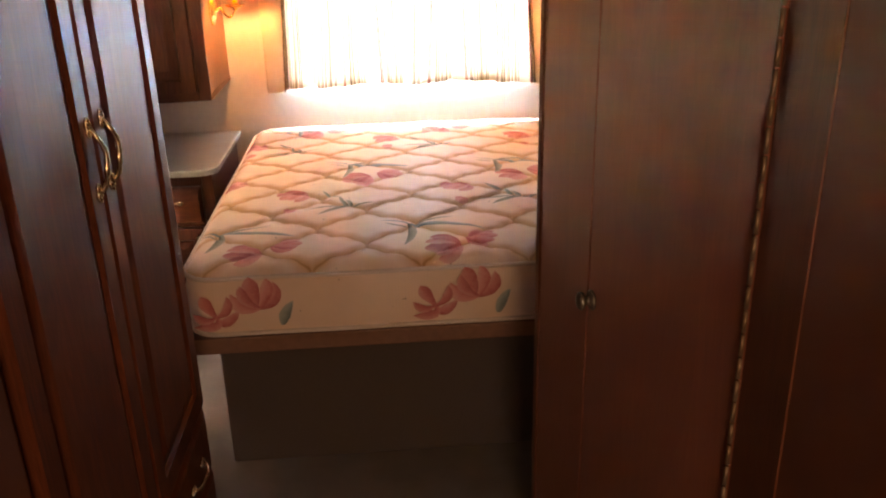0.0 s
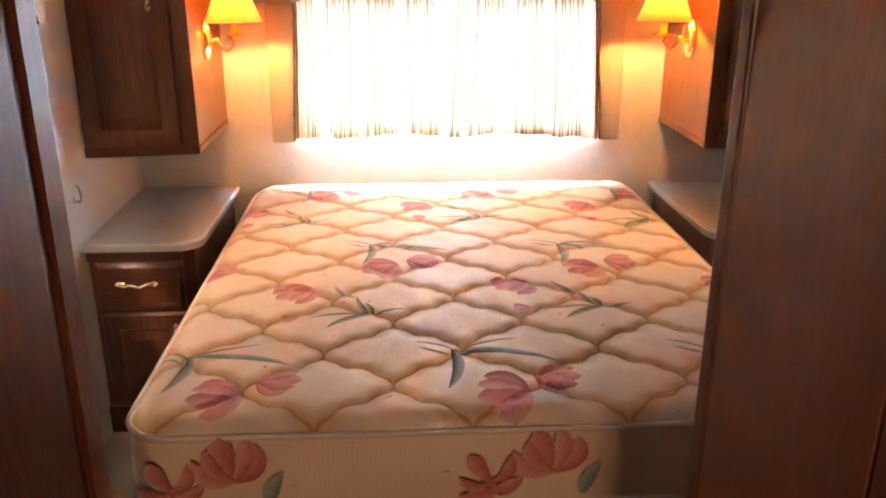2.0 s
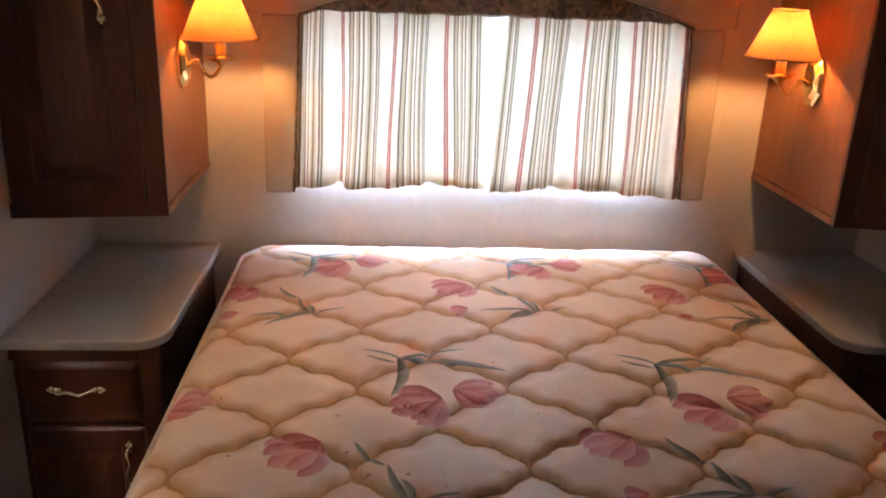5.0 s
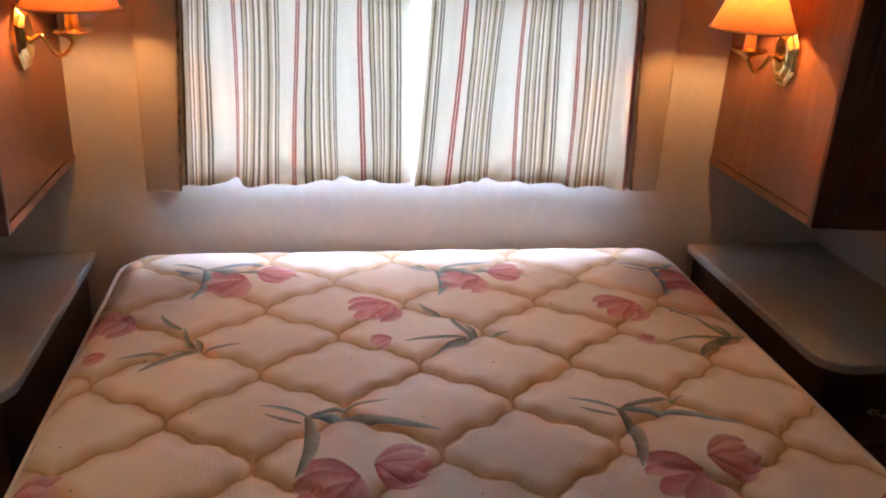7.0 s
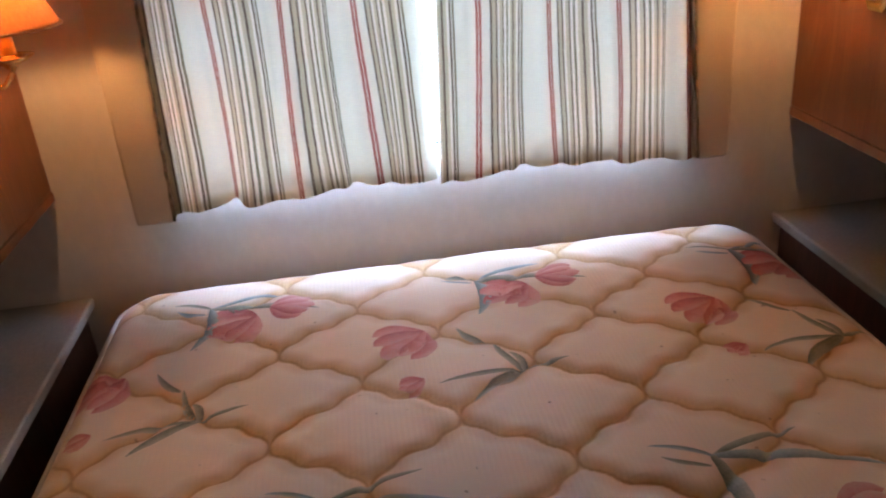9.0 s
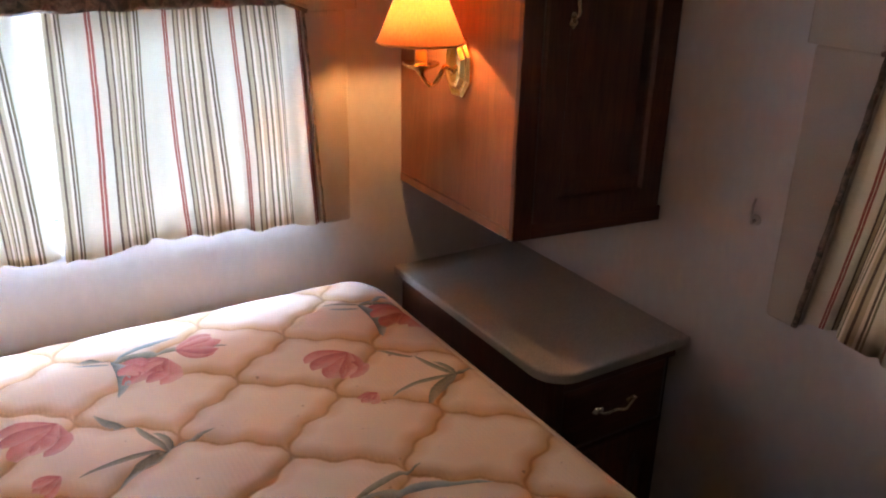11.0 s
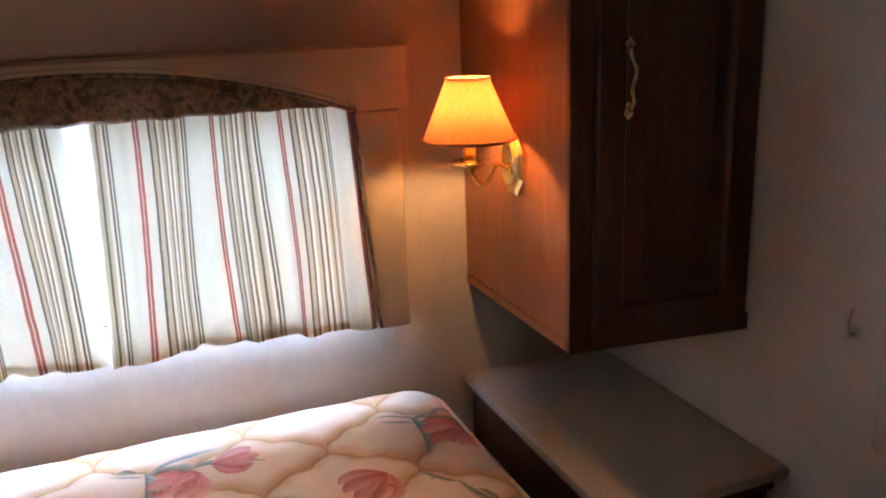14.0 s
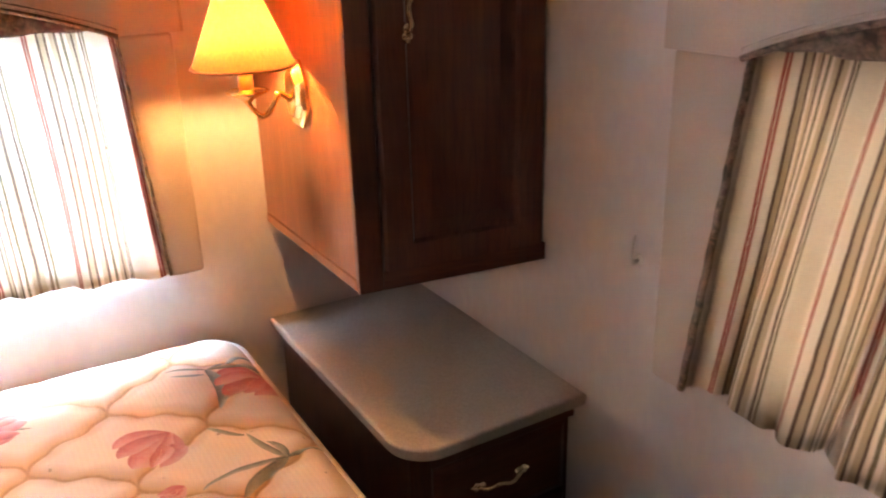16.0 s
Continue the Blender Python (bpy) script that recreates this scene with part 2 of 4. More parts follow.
def quilt_cell(x, y):
    a, b = (x - QX) / QU, (y - QY) / QV
    u, v = a + b, a - b
    uu = u + 0.055 * math.sin(2 * math.pi * v) + 0.02 * math.sin(6 * math.pi * v)
    vv = v + 0.055 * math.sin(2 * math.pi * u) + 0.02 * math.sin(6 * math.pi * u)
    return abs(uu - round(uu)), abs(vv - round(vv))


def quilt_height(x, y):
    p, q = quilt_cell(x, y)
    d, e = min(p, q) * 0.24, max(p, q) * 0.24
    h = -0.0072 * math.exp(-(d / 0.0095) ** 2) + 0.004 * min(1.0, d / 0.06) - 0.003 * math.exp(-(e / 0.02) ** 2)
    return h + 0.004 * noise.noise((x * 3, y * 3, 0.3)) + 0.0016 * noise.noise((x * 13, y * 13, 4.3))


def ticking(name, quilted):
    m = Mat(name, 0.62)
    big = m.noise(5.0, None, 3.0)
    ribs = m.node("ShaderNodeTexWave", Scale=33.0, Distortion=0.4, Detail=1.0)
    ribs.bands_direction = "X"
    m.link(m.co.outputs["Object"], ribs.inputs["Vector"])
    c = m.ramp(big, [(0.3, (0.73, 0.575, 0.44)), (0.7, (0.80, 0.65, 0.51))])
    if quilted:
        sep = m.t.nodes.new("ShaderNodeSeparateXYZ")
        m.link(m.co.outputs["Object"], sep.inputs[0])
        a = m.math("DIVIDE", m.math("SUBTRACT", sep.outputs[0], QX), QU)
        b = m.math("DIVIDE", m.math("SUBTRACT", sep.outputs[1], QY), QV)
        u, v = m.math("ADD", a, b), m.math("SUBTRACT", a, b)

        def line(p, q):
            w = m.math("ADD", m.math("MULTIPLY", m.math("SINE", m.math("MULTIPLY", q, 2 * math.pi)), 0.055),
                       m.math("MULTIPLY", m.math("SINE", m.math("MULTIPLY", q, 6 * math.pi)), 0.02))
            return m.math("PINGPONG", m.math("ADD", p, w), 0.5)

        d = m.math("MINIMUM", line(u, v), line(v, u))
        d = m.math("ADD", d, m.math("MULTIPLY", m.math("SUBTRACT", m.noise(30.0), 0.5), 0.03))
        # Ochre is yellowed ticking; the thin dark line is crease shade put into colour.
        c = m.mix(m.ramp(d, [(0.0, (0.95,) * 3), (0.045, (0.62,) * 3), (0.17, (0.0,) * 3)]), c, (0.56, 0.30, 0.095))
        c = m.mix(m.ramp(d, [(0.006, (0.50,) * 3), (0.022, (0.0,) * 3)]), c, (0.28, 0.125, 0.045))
    specks = m.noise(46.0, None, 2.0, 0.4)
    c = m.mix(m.ramp(specks, [(0.745, (0.0,) * 3), (0.775, (0.7,) * 3)]), c, (0.20, 0.11, 0.06))
    m.color(c)
    m.bump(m.mix(0.35, ribs.outputs["Color"], m.noise(500.0)), 0.25, 0.0008)
    m.b.inputs["Sheen Weight"].default_value = 0.15
    return m.m


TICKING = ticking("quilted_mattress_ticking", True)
TICK_SIDE = ticking("mattress_border_ticking", False)
PIPING = plain("mattress_piping", (0.66, 0.58, 0.50), 0.6, 0, 0.12, 200, 0.3)


def print_ink(name, deep, pale, base=(0.72, 0.60, 0.50)):
    m = Mat(name, 0.7)
    a = m.noise(34.0, None, 4.0, 0.6, 1.0)
    f = m.noise(300.0, None, 2.0)
    sep = m.t.nodes.new("ShaderNodeSeparateXYZ")
    m.link(m.co.outputs["UV"], sep.inputs[0])
    wash = m.math("ADD", m.math("MULTIPLY", sep.outputs[0], 0.62), m.math("MULTIPLY", m.math("SUBTRACT", a, 0.5), 0.55))
    wash = m.math("ADD", wash, m.math("MULTIPLY", sep.outputs[1], 0.26))
    c = m.ramp(wash, [(0.08, deep), (0.50, pale), (0.92, tuple(0.55 * p + 0.45 * q for p, q in zip(pale, base)))])
    m.color(m.mix(m.ramp(f, [(0.4, (0.14,) * 3), (0.6, (0.0,) * 3)]), c, base))
    return m.m


PINK = print_ink("printed_pink", (0.50, 0.10, 0.095), (0.66, 0.27, 0.235))
ROSE = print_ink("printed_rose", (0.40, 0.065, 0.07), (0.58, 0.19, 0.175))
SAGE = print_ink("printed_sage", (0.085, 0.105, 0.068), (0.26, 0.275, 0.20))
TEAL = print_ink("printed_teal", (0.08, 0.14, 0.14), (0.26, 0.34, 0.33))

# ---- building helpers ----


def finish(ob, bm, material, smooth=False):
    if smooth:
        for f in bm.faces:
            f.smooth = True
    bm.normal_update()
    bm.to_mesh(ob.data)
    bm.free()
    for m in material if isinstance(material, (list, tuple)) else [material]:
        ob.data.materials.append(m)
    return ob


def part(name, bm, material, parent=None, label="", smooth=False):
    ob = new(name, bpy.data.meshes.new(name))
    finish(ob, bm, material, smooth)
    if parent is not None:
        ob.parent = parent
    if label:
        ob["label"] = label
    return ob


def thing(name, label, category, at=(0, 0, 0), group=""):
    ob = new(name)
    ob.location = at
    return tagged(ob, label, category, group)


def structure(name, bm, material, label="", smooth=False):
    return tagged(part(name, bm, material, None, "", smooth), label, "", "", "structure")


def box(bm, lo, hi, bevel=0.0, seg=2, mat=0):
    lo, hi = Vector(lo), Vector(hi)
    made = bmesh.ops.create_cube(bm, size=1.0, matrix=Matrix.LocRotScale((lo + hi) / 2, None, hi - lo))
    edges = {e for v in made["verts"] for e in v.link_edges}
    for f in {f for v in made["verts"] for f in v.link_faces}:
        f.material_index = mat
    if bevel > 0:
        bmesh.ops.bevel(bm, geom=list(edges), offset=bevel, segments=seg, affect="EDGES", profile=0.5)
    return bm


def block(lo, hi, bevel=0.0, seg=2):
    return box(bmesh.new(), lo, hi, bevel, seg)


def sweep(bm, path, radii, sides=10, closed=False):
    """A tube along a path of points; radii: one number or one for each point."""
    pts = [Vector(p) for p in path]
    n = len(pts)
    rr = radii if isinstance(radii, (list, tuple)) else [radii] * n
    rings, side = [], None
    for i, p in enumerate(pts):
        a = pts[(i - 1) % n] if closed or i else pts[i]
        b = pts[(i + 1) % n] if closed or i < n - 1 else pts[i]
        t = (b - a).normalized()
        if side is None:
            side = t.cross(Vector((0, 0, 1)) if abs(t.z) < 0.9 else Vector((1, 0, 0))).normalized()
        side = (side - t * side.dot(t)).normalized()
        up = t.cross(side)
        rings.append([bm.verts.new(p + rr[i] * (math.cos(k * math.tau / sides) * side + math.sin(k * math.tau / sides) * up)) for k in range(sides)])
    for i in range(n if closed else n - 1):
        r, s = rings[i], rings[(i + 1) % n]
        for k in range(sides):
            bm.faces.new((r[k], r[(k + 1) % sides], s[(k + 1) % sides], s[k]))
    if not closed:
        bm.faces.new(rings[0][::-1])
        bm.faces.new(rings[-1])
    return bm


def turned(bm, profile, center, sides=28, cap=True):
    """A turned body round the z axis from (radius, z) pairs."""
    cx, cy, cz = center
    rings = [[bm.verts.new((cx + r * math.cos(k * math.tau / sides), cy + r * math.sin(k * math.tau / sides), cz + z)) for k in range(sides)] for r, z in profile]
    for r, s in zip(rings, rings[1:]):
        for k in range(sides):
            bm.faces.new((r[k], r[(k + 1) % sides], s[(k + 1) % sides], s[k]))
    if cap:
        bm.faces.new(rings[0][::-1])
        bm.faces.new(rings[-1])
    return bm


def panel_face(w, h, stile=0.055, depth=0.019):
    """A frame-and-panel door front, its back lower corner at the origin, facing -y: frame with a bevelled raised field."""
    bm = bmesh.new()
    rings = []
    for inset, y in ((0.0, 0.0), (0.0, -depth + 0.006), (0.006, -depth), (stile, -depth), (stile + 0.006, -depth + 0.009), (stile + 0.014, -depth + 0.009), (stile + 0.042, -depth + 0.001)):
        rings.append([bm.verts.new((x, y, z)) for x, z in ((inset, inset), (w - inset, inset), (w - inset, h - inset), (inset, h - inset))])
    for r, s in zip(rings, rings[1:]):
        for k in range(4):
            bm.faces.new((r[k], r[(k + 1) % 4], s[(k + 1) % 4], s[k]))
    bm.faces.new(rings[-1])
    bm.faces.new(rings[0][::-1])
    return bm


def drawer_face(w, h, depth=0.019):
    bm = bmesh.new()
    rings = []
    for inset, y in ((0.0, 0.0), (0.0, -depth + 0.008), (0.010, -depth + 0.002), (0.016, -depth), (0.03, -depth)):
        rings.append([bm.verts.new((x, y, z)) for x, z in ((inset, inset), (w - inset, inset), (w - inset, h - inset), (inset, h - inset))])
    for r, s in zip(rings, rings[1:]):
        for k in range(4):
            bm.faces.new((r[k], r[(k + 1) % 4], s[(k + 1) % 4], s[k]))
    bm.faces.new(rings[-1])
    bm.faces.new(rings[0][::-1])
    return bm


def handle_mesh(length, swell=1.0):
    """A bow pull with leaf-shaped feet along z, standing off towards -y, centred on the origin."""
    bm = bmesh.new()
    pts, rad = [], []
    for i in range(17):
        s = i / 8 - 1
        pts.append((0.004 * math.sin(s * 6.0), -0.006 - 0.020 * (1 - s * s) ** 0.7, s * length / 2 * 0.86))
        rad.append((0.0038 + 0.0016 * math.cos(s * 9.0) ** 2) * swell)
    sweep(bm, pts, rad, 8)
    for sgn in (-1, 1):
        for dx, dz, r in ((0, 0.0, 0.0085), (-0.005, 0.012, 0.0058), (0.005, 0.012, 0.0058), (0, 0.019, 0.0052)):
            bmesh.ops.create_uvsphere(bm, u_segments=8, v_segments=6, radius=1.0,
                                      matrix=Matrix.LocRotScale((dx, -0.004, sgn * (length / 2 - 0.016 + dz)), None, (r, 0.005, r * 1.3)))
    return bm


def handle(parent, at, length, level=False, turn=0.0):
    ob = part("handle", handle_mesh(length), ANTIQUE, parent, "antique brass bow pull with leaf-shaped feet", True)
    ob.matrix_local = Matrix.Translation(at) @ pose(0, 0, 0, 0, 90 if level else 0, turn)
    return ob

# ---- the shell of the place ----
LEFT, RIGHT, REAR, FRONT, HIGH = -1.228, 1.268, 4.0, -1.4, 2.06


def holed(axis, at, thick, lo, hi, hole):
    """A wall with one opening. axis: the wall's normal; lo, hi: its span along the wall and in z; hole: (a0, a1, z0, z1)."""
    bm = bmesh.new()
    a0, a1, z0, z1 = hole
    for (p, q, r, s) in ((lo, a0, 0, HIGH), (a1, hi, 0, HIGH), (a0, a1, 0, z0), (a0, a1, z1, HIGH)):
        if axis == "y":
            box(bm, (p, at, r), (q, at + thick, s))
        else:
            box(bm, (at, p, r), (at + thick, q, s))
    return bm


structure("floor", block((LEFT - 0.09, FRONT - 0.09, -0.06), (RIGHT + 0.09, REAR + 0.09, 0.0)), CARPET, "brown-grey cut pile carpet on the bedroom floor")
structure("ceiling", block((LEFT - 0.09, FRONT - 0.09, HIGH), (RIGHT + 0.09, REAR + 0.09, HIGH + 0.05)), CEILING, "off-white flat ceiling panel")
structure("wall_rear", holed("y", REAR, 0.09, LEFT - 0.09, RIGHT + 0.09, (-0.575, 0.575, 0.958, 1.41)), WALL, "pale mottled vinyl wall behind the bed")
structure("wall_right", holed("x", RIGHT, 0.09, FRONT, REAR, (2.37, 2.89, 0.96, 1.40)), WALL, "pale mottled vinyl side wall with a window")
structure("wall_left", holed("x", LEFT - 0.09, 0.09, FRONT, REAR, (2.49, 3.01, 0.96, 1.40)), WALL, "pale mottled vinyl side wall with a window")
# Unseen end wall; its opening is made only for the added fill lamp.
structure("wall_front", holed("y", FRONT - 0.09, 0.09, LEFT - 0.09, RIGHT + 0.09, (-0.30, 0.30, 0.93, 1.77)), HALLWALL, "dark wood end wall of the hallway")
structure("wall_hall_left", block((LEFT, FRONT, 0), (-0.665, 0.895, HIGH)), HALLWALL, "dark wood-panelled hallway wall")
structure("wall_hall_right", block((0.2775, FRONT, 0), (RIGHT, 0.800, HIGH)), HALLWALL, "brown wood-panelled hallway wall")
jamb = bmesh.new()
box(jamb, (0.2752, 0.700, 0.0), (0.344, 0.812, HIGH), 0.0008)
structure("door_jamb", jamb, OAK_EDGE, "dark wooden door jamb")


def window_unit(number, m, half, z0, z1):
    """An aluminium window in its opening, in the wall's own frame: x along the wall, -y into the room."""
    root = structure(f"window_{number}", frame_ring(half, z0, z1, 0.03, 0.055, 0.022), ALU, "aluminium-framed trailer window")
    root.matrix_world = m
    pane = part("pane", block((-half + 0.015, 0.042, z0 + 0.015), (half - 0.015, 0.046, z1 - 0.015)), GLASS, root)
    pane.visible_shadow = False
    rail = bmesh.new()
    box(rail, (-half + 0.02, 0.036, (z0 + z1) / 2 - 0.008), (half - 0.02, 0.050, (z0 + z1) / 2 + 0.008), 0.002)
    part("meeting_rail", rail, ALU, root)
    return root


def frame_ring(half, z0, z1, y0, y1, w):
    bm = bmesh.new()
    box(bm, (-half, y0, z0), (half, y1, z0 + w), 0.002)
    box(bm, (-half, y0, z1 - w), (half, y1, z1), 0.002)
    box(bm, (-half, y0, z0 + w), (-half + w, y1, z1 - w), 0.002)
    box(bm, (half - w, y0, z0 + w), (half, y1, z1 - w), 0.002)
    return bm


REAR_M, RIGHT_M, LEFT_M = pose(0, REAR, 0), pose(RIGHT, 2.63, 0, 0, 0, -90), pose(LEFT, 2.75, 0, 0, 0, 90)
window_unit(1, REAR_M, 0.575, 0.958, 1.41)
# Window 4 is unseen, added as a housing for the front fill lamp.
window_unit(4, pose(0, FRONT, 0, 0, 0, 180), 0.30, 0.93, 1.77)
window_unit(2, RIGHT_M, 0.26, 0.96, 1.40)
window_unit(3, LEFT_M, 0.26, 0.96, 1.40)

# ---- window valances and curtains ----


def prism(corners, y0, y1, bevel):
    """A board with four corners (x, z) in the wall's plane, from depth y0 to y1."""
    bm = bmesh.new()
    back = [bm.verts.new((x, y1, z)) for x, z in corners]
    front = [bm.verts.new((x, y0, z)) for x, z in corners]
    for k in range(4):
        bm.faces.new((back[k], back[(k + 1) % 4], front[(k + 1) % 4], front[k]))
    bm.faces.new(front)
    bm.faces.new(back[::-1])
    bmesh.ops.recalc_face_normals(bm, faces=bm.faces)
    bmesh.ops.bevel(bm, geom=list(bm.edges), offset=bevel, segments=3, affect="EDGES", profile=0.5)
    return bm


def valance(m, inner, lows, outs, head, z_low, z_mid, z_top, rise, depth, label, edge=0.006, peak=0.0):
    """A padded surround: two tapered legs, a header with an arched cut, piping along the arch and a gathered brocade inset.
    inner: half the opening at the arch; lows, outs: where the legs' inner and outer edges stand at the foot."""
    root = thing("window_valance", label, "valance")
    root.matrix_world = m
    for s, low_x, out_x in ((-1, lows[0], outs[0]), (1, lows[1], outs[1])):
        part("side_board", prism(((s * inner, z_mid), (low_x, z_low), (out_x, z_low), (out_x, z_mid)), -depth, -0.001, 0.009), VINYL, root, "", True)
        bm = bmesh.new()
        sweep(bm, [(s * inner + (low_x - s * inner) * (1 - k / 24) + 0.001 * math.sin(k * 2.1), -depth - 0.001, z_low + 0.006 + (z_mid - z_low - 0.006) * k / 24) for k in range(25)], edge, 8)
        part("side_piping", bm, BROCADE, root, "dark piped edge", True)
    bm = bmesh.new()
    n, w = 36, inner + head
    xs = [-w, -w + 0.008] + [-inner + 2 * inner * i / n for i in range(n + 1)] + [w - 0.008, w]

    def low(x):
        return z_mid + 0.002 + (rise * (1 - ((x - peak) / (inner - peak if x > peak else inner + peak)) ** 2) if abs(x) < inner else 0.0)

    rows = []
    for x in xs:
        edge = 0.008 if abs(x) > w - 0.001 else 0.0
        rows.append([bm.verts.new(p) for p in ((x, -0.001, low(x)), (x, -depth - 0.022 + edge, low(x)), (x, -depth - 0.022 + edge, z_top - 0.008), (x, -depth - 0.012, z_top), (x, -0.001, z_top))])
    for r, s in zip(rows, rows[1:]):
        for k in range(5):
            bm.faces.new((r[k], s[k], s[(k + 1) % 5], r[(k + 1) % 5]))
    bm.faces.new(rows[0])
    bm.faces.new(rows[-1][::-1])
    bmesh.ops.recalc_face_normals(bm, faces=bm.faces)
    part("header", bm, VINYL, root)
    for off, r in ((0.0, 0.0045), (0.012, 0.003)):
        bm = bmesh.new()
        sweep(bm, [(x, -depth - 0.023, low(x) + off) for x in xs[2:-2]], r, 8)
        part("piping", bm, BROCADE if off == 0.0 else VINYL, root, "dark piped edge along the arch" if off == 0.0 else "", True)
    bm = bmesh.new()
    cols, steps = [], 90
    for i in range(steps + 1):
        x = -inner + 2 * inner * i / steps
        ripple = 0.004 * math.sin(x * 95) + 0.003 * noise.noise((x * 30, 1.0, z_top))
        z_bot = z_mid + 0.016 + 0.002 * math.sin(x * 60)
        top = max(low(x) + 0.004, z_bot + 0.004)
        cols.append([bm.verts.new((x, -depth - 0.008 + ripple * k + o, z_bot + (top - z_bot) * q)) for q, k, o in ((0.0, 1.0, 0.004), (0.08, 1.0, 0.0), (0.55, 0.7, -0.003), (1.0, 0.3, 0.0))])
    for r, s in zip(cols, cols[1:]):
        for k in range(3):
            bm.faces.new((r[k], s[k], s[k + 1], r[k + 1]))
    ob = part("fabric_inset", bm, BROCADE, root, "gathered dark floral brocade under the arch", True)
    solid = ob.modifiers.new("thick", "SOLIDIFY")
    solid.thickness = 0.002
    return root


valance(REAR_M, 0.578, (-0.603, 0.612), (-0.688, 0.688), 0.130, 0.902, 1.432, 1.578, 0.112, 0.062, "tan padded window valance with arched header and brocade inset", 0.0035)
valance(RIGHT_M, 0.280, (-0.353, 0.210), (-0.425, 0.385), 0.150, 0.888, 1.440, 1.61, 0.085, 0.060, "tan padded valance round the side window", peak=0.13)
valance(LEFT_M, 0.280, (-0.270, 0.300), (-0.350, 0.340), 0.075, 0.868, 1.425, 1.59, 0.085, 0.060, "tan padded valance round the side window")


def curtain(m, x0, x1, drift0, drift1, z_top, z_low, y, seed, label, folds=5.0, full=1.18, outer=0, notches=()):
    """One hung panel. drift0, drift1: how far its two edges move from the top to the hem."""
    bm = bmesh.new()
    uv = bm.loops.layers.uv.new("cloth")
    nx, nz = 120, 34
    rnd = random.Random(seed)
    ph = [rnd.uniform(0, 6.3) for _ in range(6)]

    def fold(s, q):
        amp = 0.0035 + 0.011 * q
        w = math.sin(s * folds * 6.28 + ph[0] + 0.5 * q) + 0.55 * math.sin(s * folds * 11.7 + ph[1]) + 0.35 * math.sin(s * folds * 21.0 + ph[2]) * (1 - q)
        return amp * w * 0.55

    def place(s, q):
        a, b = x0 + drift0 * q, x1 + drift1 * q
        x = a + (b - a) * s + min(1.0, 8 * s, 8 * (1 - s)) * (0.006 * math.sin(s * folds * 6.28 + ph[3]) * (0.4 + q) + 0.004 * math.sin(q * 4 + s * 9 + ph[4]))
        hem = z_low + 0.0018 * math.sin(s * folds * 6.28 + ph[0] + 0.9) + 0.006 * math.sin(s * 7.0 + ph[5]) + 0.007 * noise.noise((s * folds * 0.7, ph[5], 0.0))
        hem += sum(0.020 * math.exp(-((s - a) / 0.035) ** 2) for a in notches)
        hem -= 0.012 * math.exp(-((s - outer) / 0.06) ** 2)
        return Vector((x, y + fold(s, q), z_top + (hem - z_top) * q))

    grid = [[bm.verts.new(place(i / nx, j / nz)) for i in range(nx + 1)] for j in range(nz + 1)]
    us = [i / nx * abs(x1 - x0) * full + seed * 0.047 for i in range(nx + 1)]
    for j in range(nz):
        for i in range(nx):
            f = bm.faces.new((grid[j][i], grid[j + 1][i], grid[j + 1][i + 1], grid[j][i + 1]))
            for lp, (a, b) in zip(f.loops, ((i, j), (i, j + 1), (i + 1, j + 1), (i + 1, j))):
                lp[uv].uv = (us[a], b / nz)
    root = thing("curtain", label, "curtain", (0, 0, 0), "striped window curtains")
    root.matrix_world = m
    part("cloth", bm, CURTAIN, root, "", True)
    bm = bmesh.new()
    back = [[bm.verts.new(place(i / nx, 0.97 * j / 16) + Vector((0, 0.007, 0))) for i in range(0, nx + 1, 2)] for j in range(17)]
    for p, q in zip(back, back[1:]):
        for i in range(len(p) - 1):
            bm.faces.new((p[i], q[i], q[i + 1], p[i + 1]))
    part("lining", bm, LINING, root, "unseen white backing cloth added to bounce daylight", True)
    bm = bmesh.new()
    uv = bm.loops.layers.uv.new("cloth")
    rows = [[bm.verts.new(place(i / nx, q) + Vector((0, 0.0022, 0))) for i in range(nx + 1)] for q in (0.965, 0.982, 1.0)]
    for j in range(2):
        for i in range(nx):
            f = bm.faces.new((rows[j][i], rows[j + 1][i], rows[j + 1][i + 1], rows[j][i + 1]))
            for lp, a in zip(f.loops, (i, i, i + 1, i + 1)):
                lp[uv].uv = (us[a], 0.5)
    part("hem", bm, CURTAIN, root, "doubled hem", True)
    for s0, s1 in (((0.0, 0.028), (0.972, 1.0))[outer],):
        bm = bmesh.new()
        uv = bm.loops.layers.uv.new("cloth")
        cols = [[bm.verts.new(place(s0 + (s1 - s0) * k / 4, j / nz) + Vector((0, 0.0024, 0))) for j in range(nz + 1)] for k in range(5)]
        for k in range(4):
            for j in range(nz):
                f = bm.faces.new((cols[k][j], cols[k][j + 1], cols[k + 1][j + 1], cols[k + 1][j]))
                for lp in f.loops:
                    lp[uv].uv = (0.18 * 0.34, 0.5)
        part("side_hem", bm, CURTAIN, root, "", True)
    bm = bmesh.new()
    rr = [[bm.verts.new(place(i / nx, 0.0) + Vector((0, 0.006 * math.cos(a), 0.006 * math.sin(a) + 0.003))) for a in (0.0, 1.57, 3.14, 4.71)] for i in range(0, nx + 1, 4)]
    for p, q in zip(rr, rr[1:]):
        for a in range(4):
            bm.faces.new((p[a], q[a], q[(a + 1) % 4], p[(a + 1) % 4]))
    part("rod_pocket", bm, CURTAIN, root, "gathered rod pocket", True)
    return root


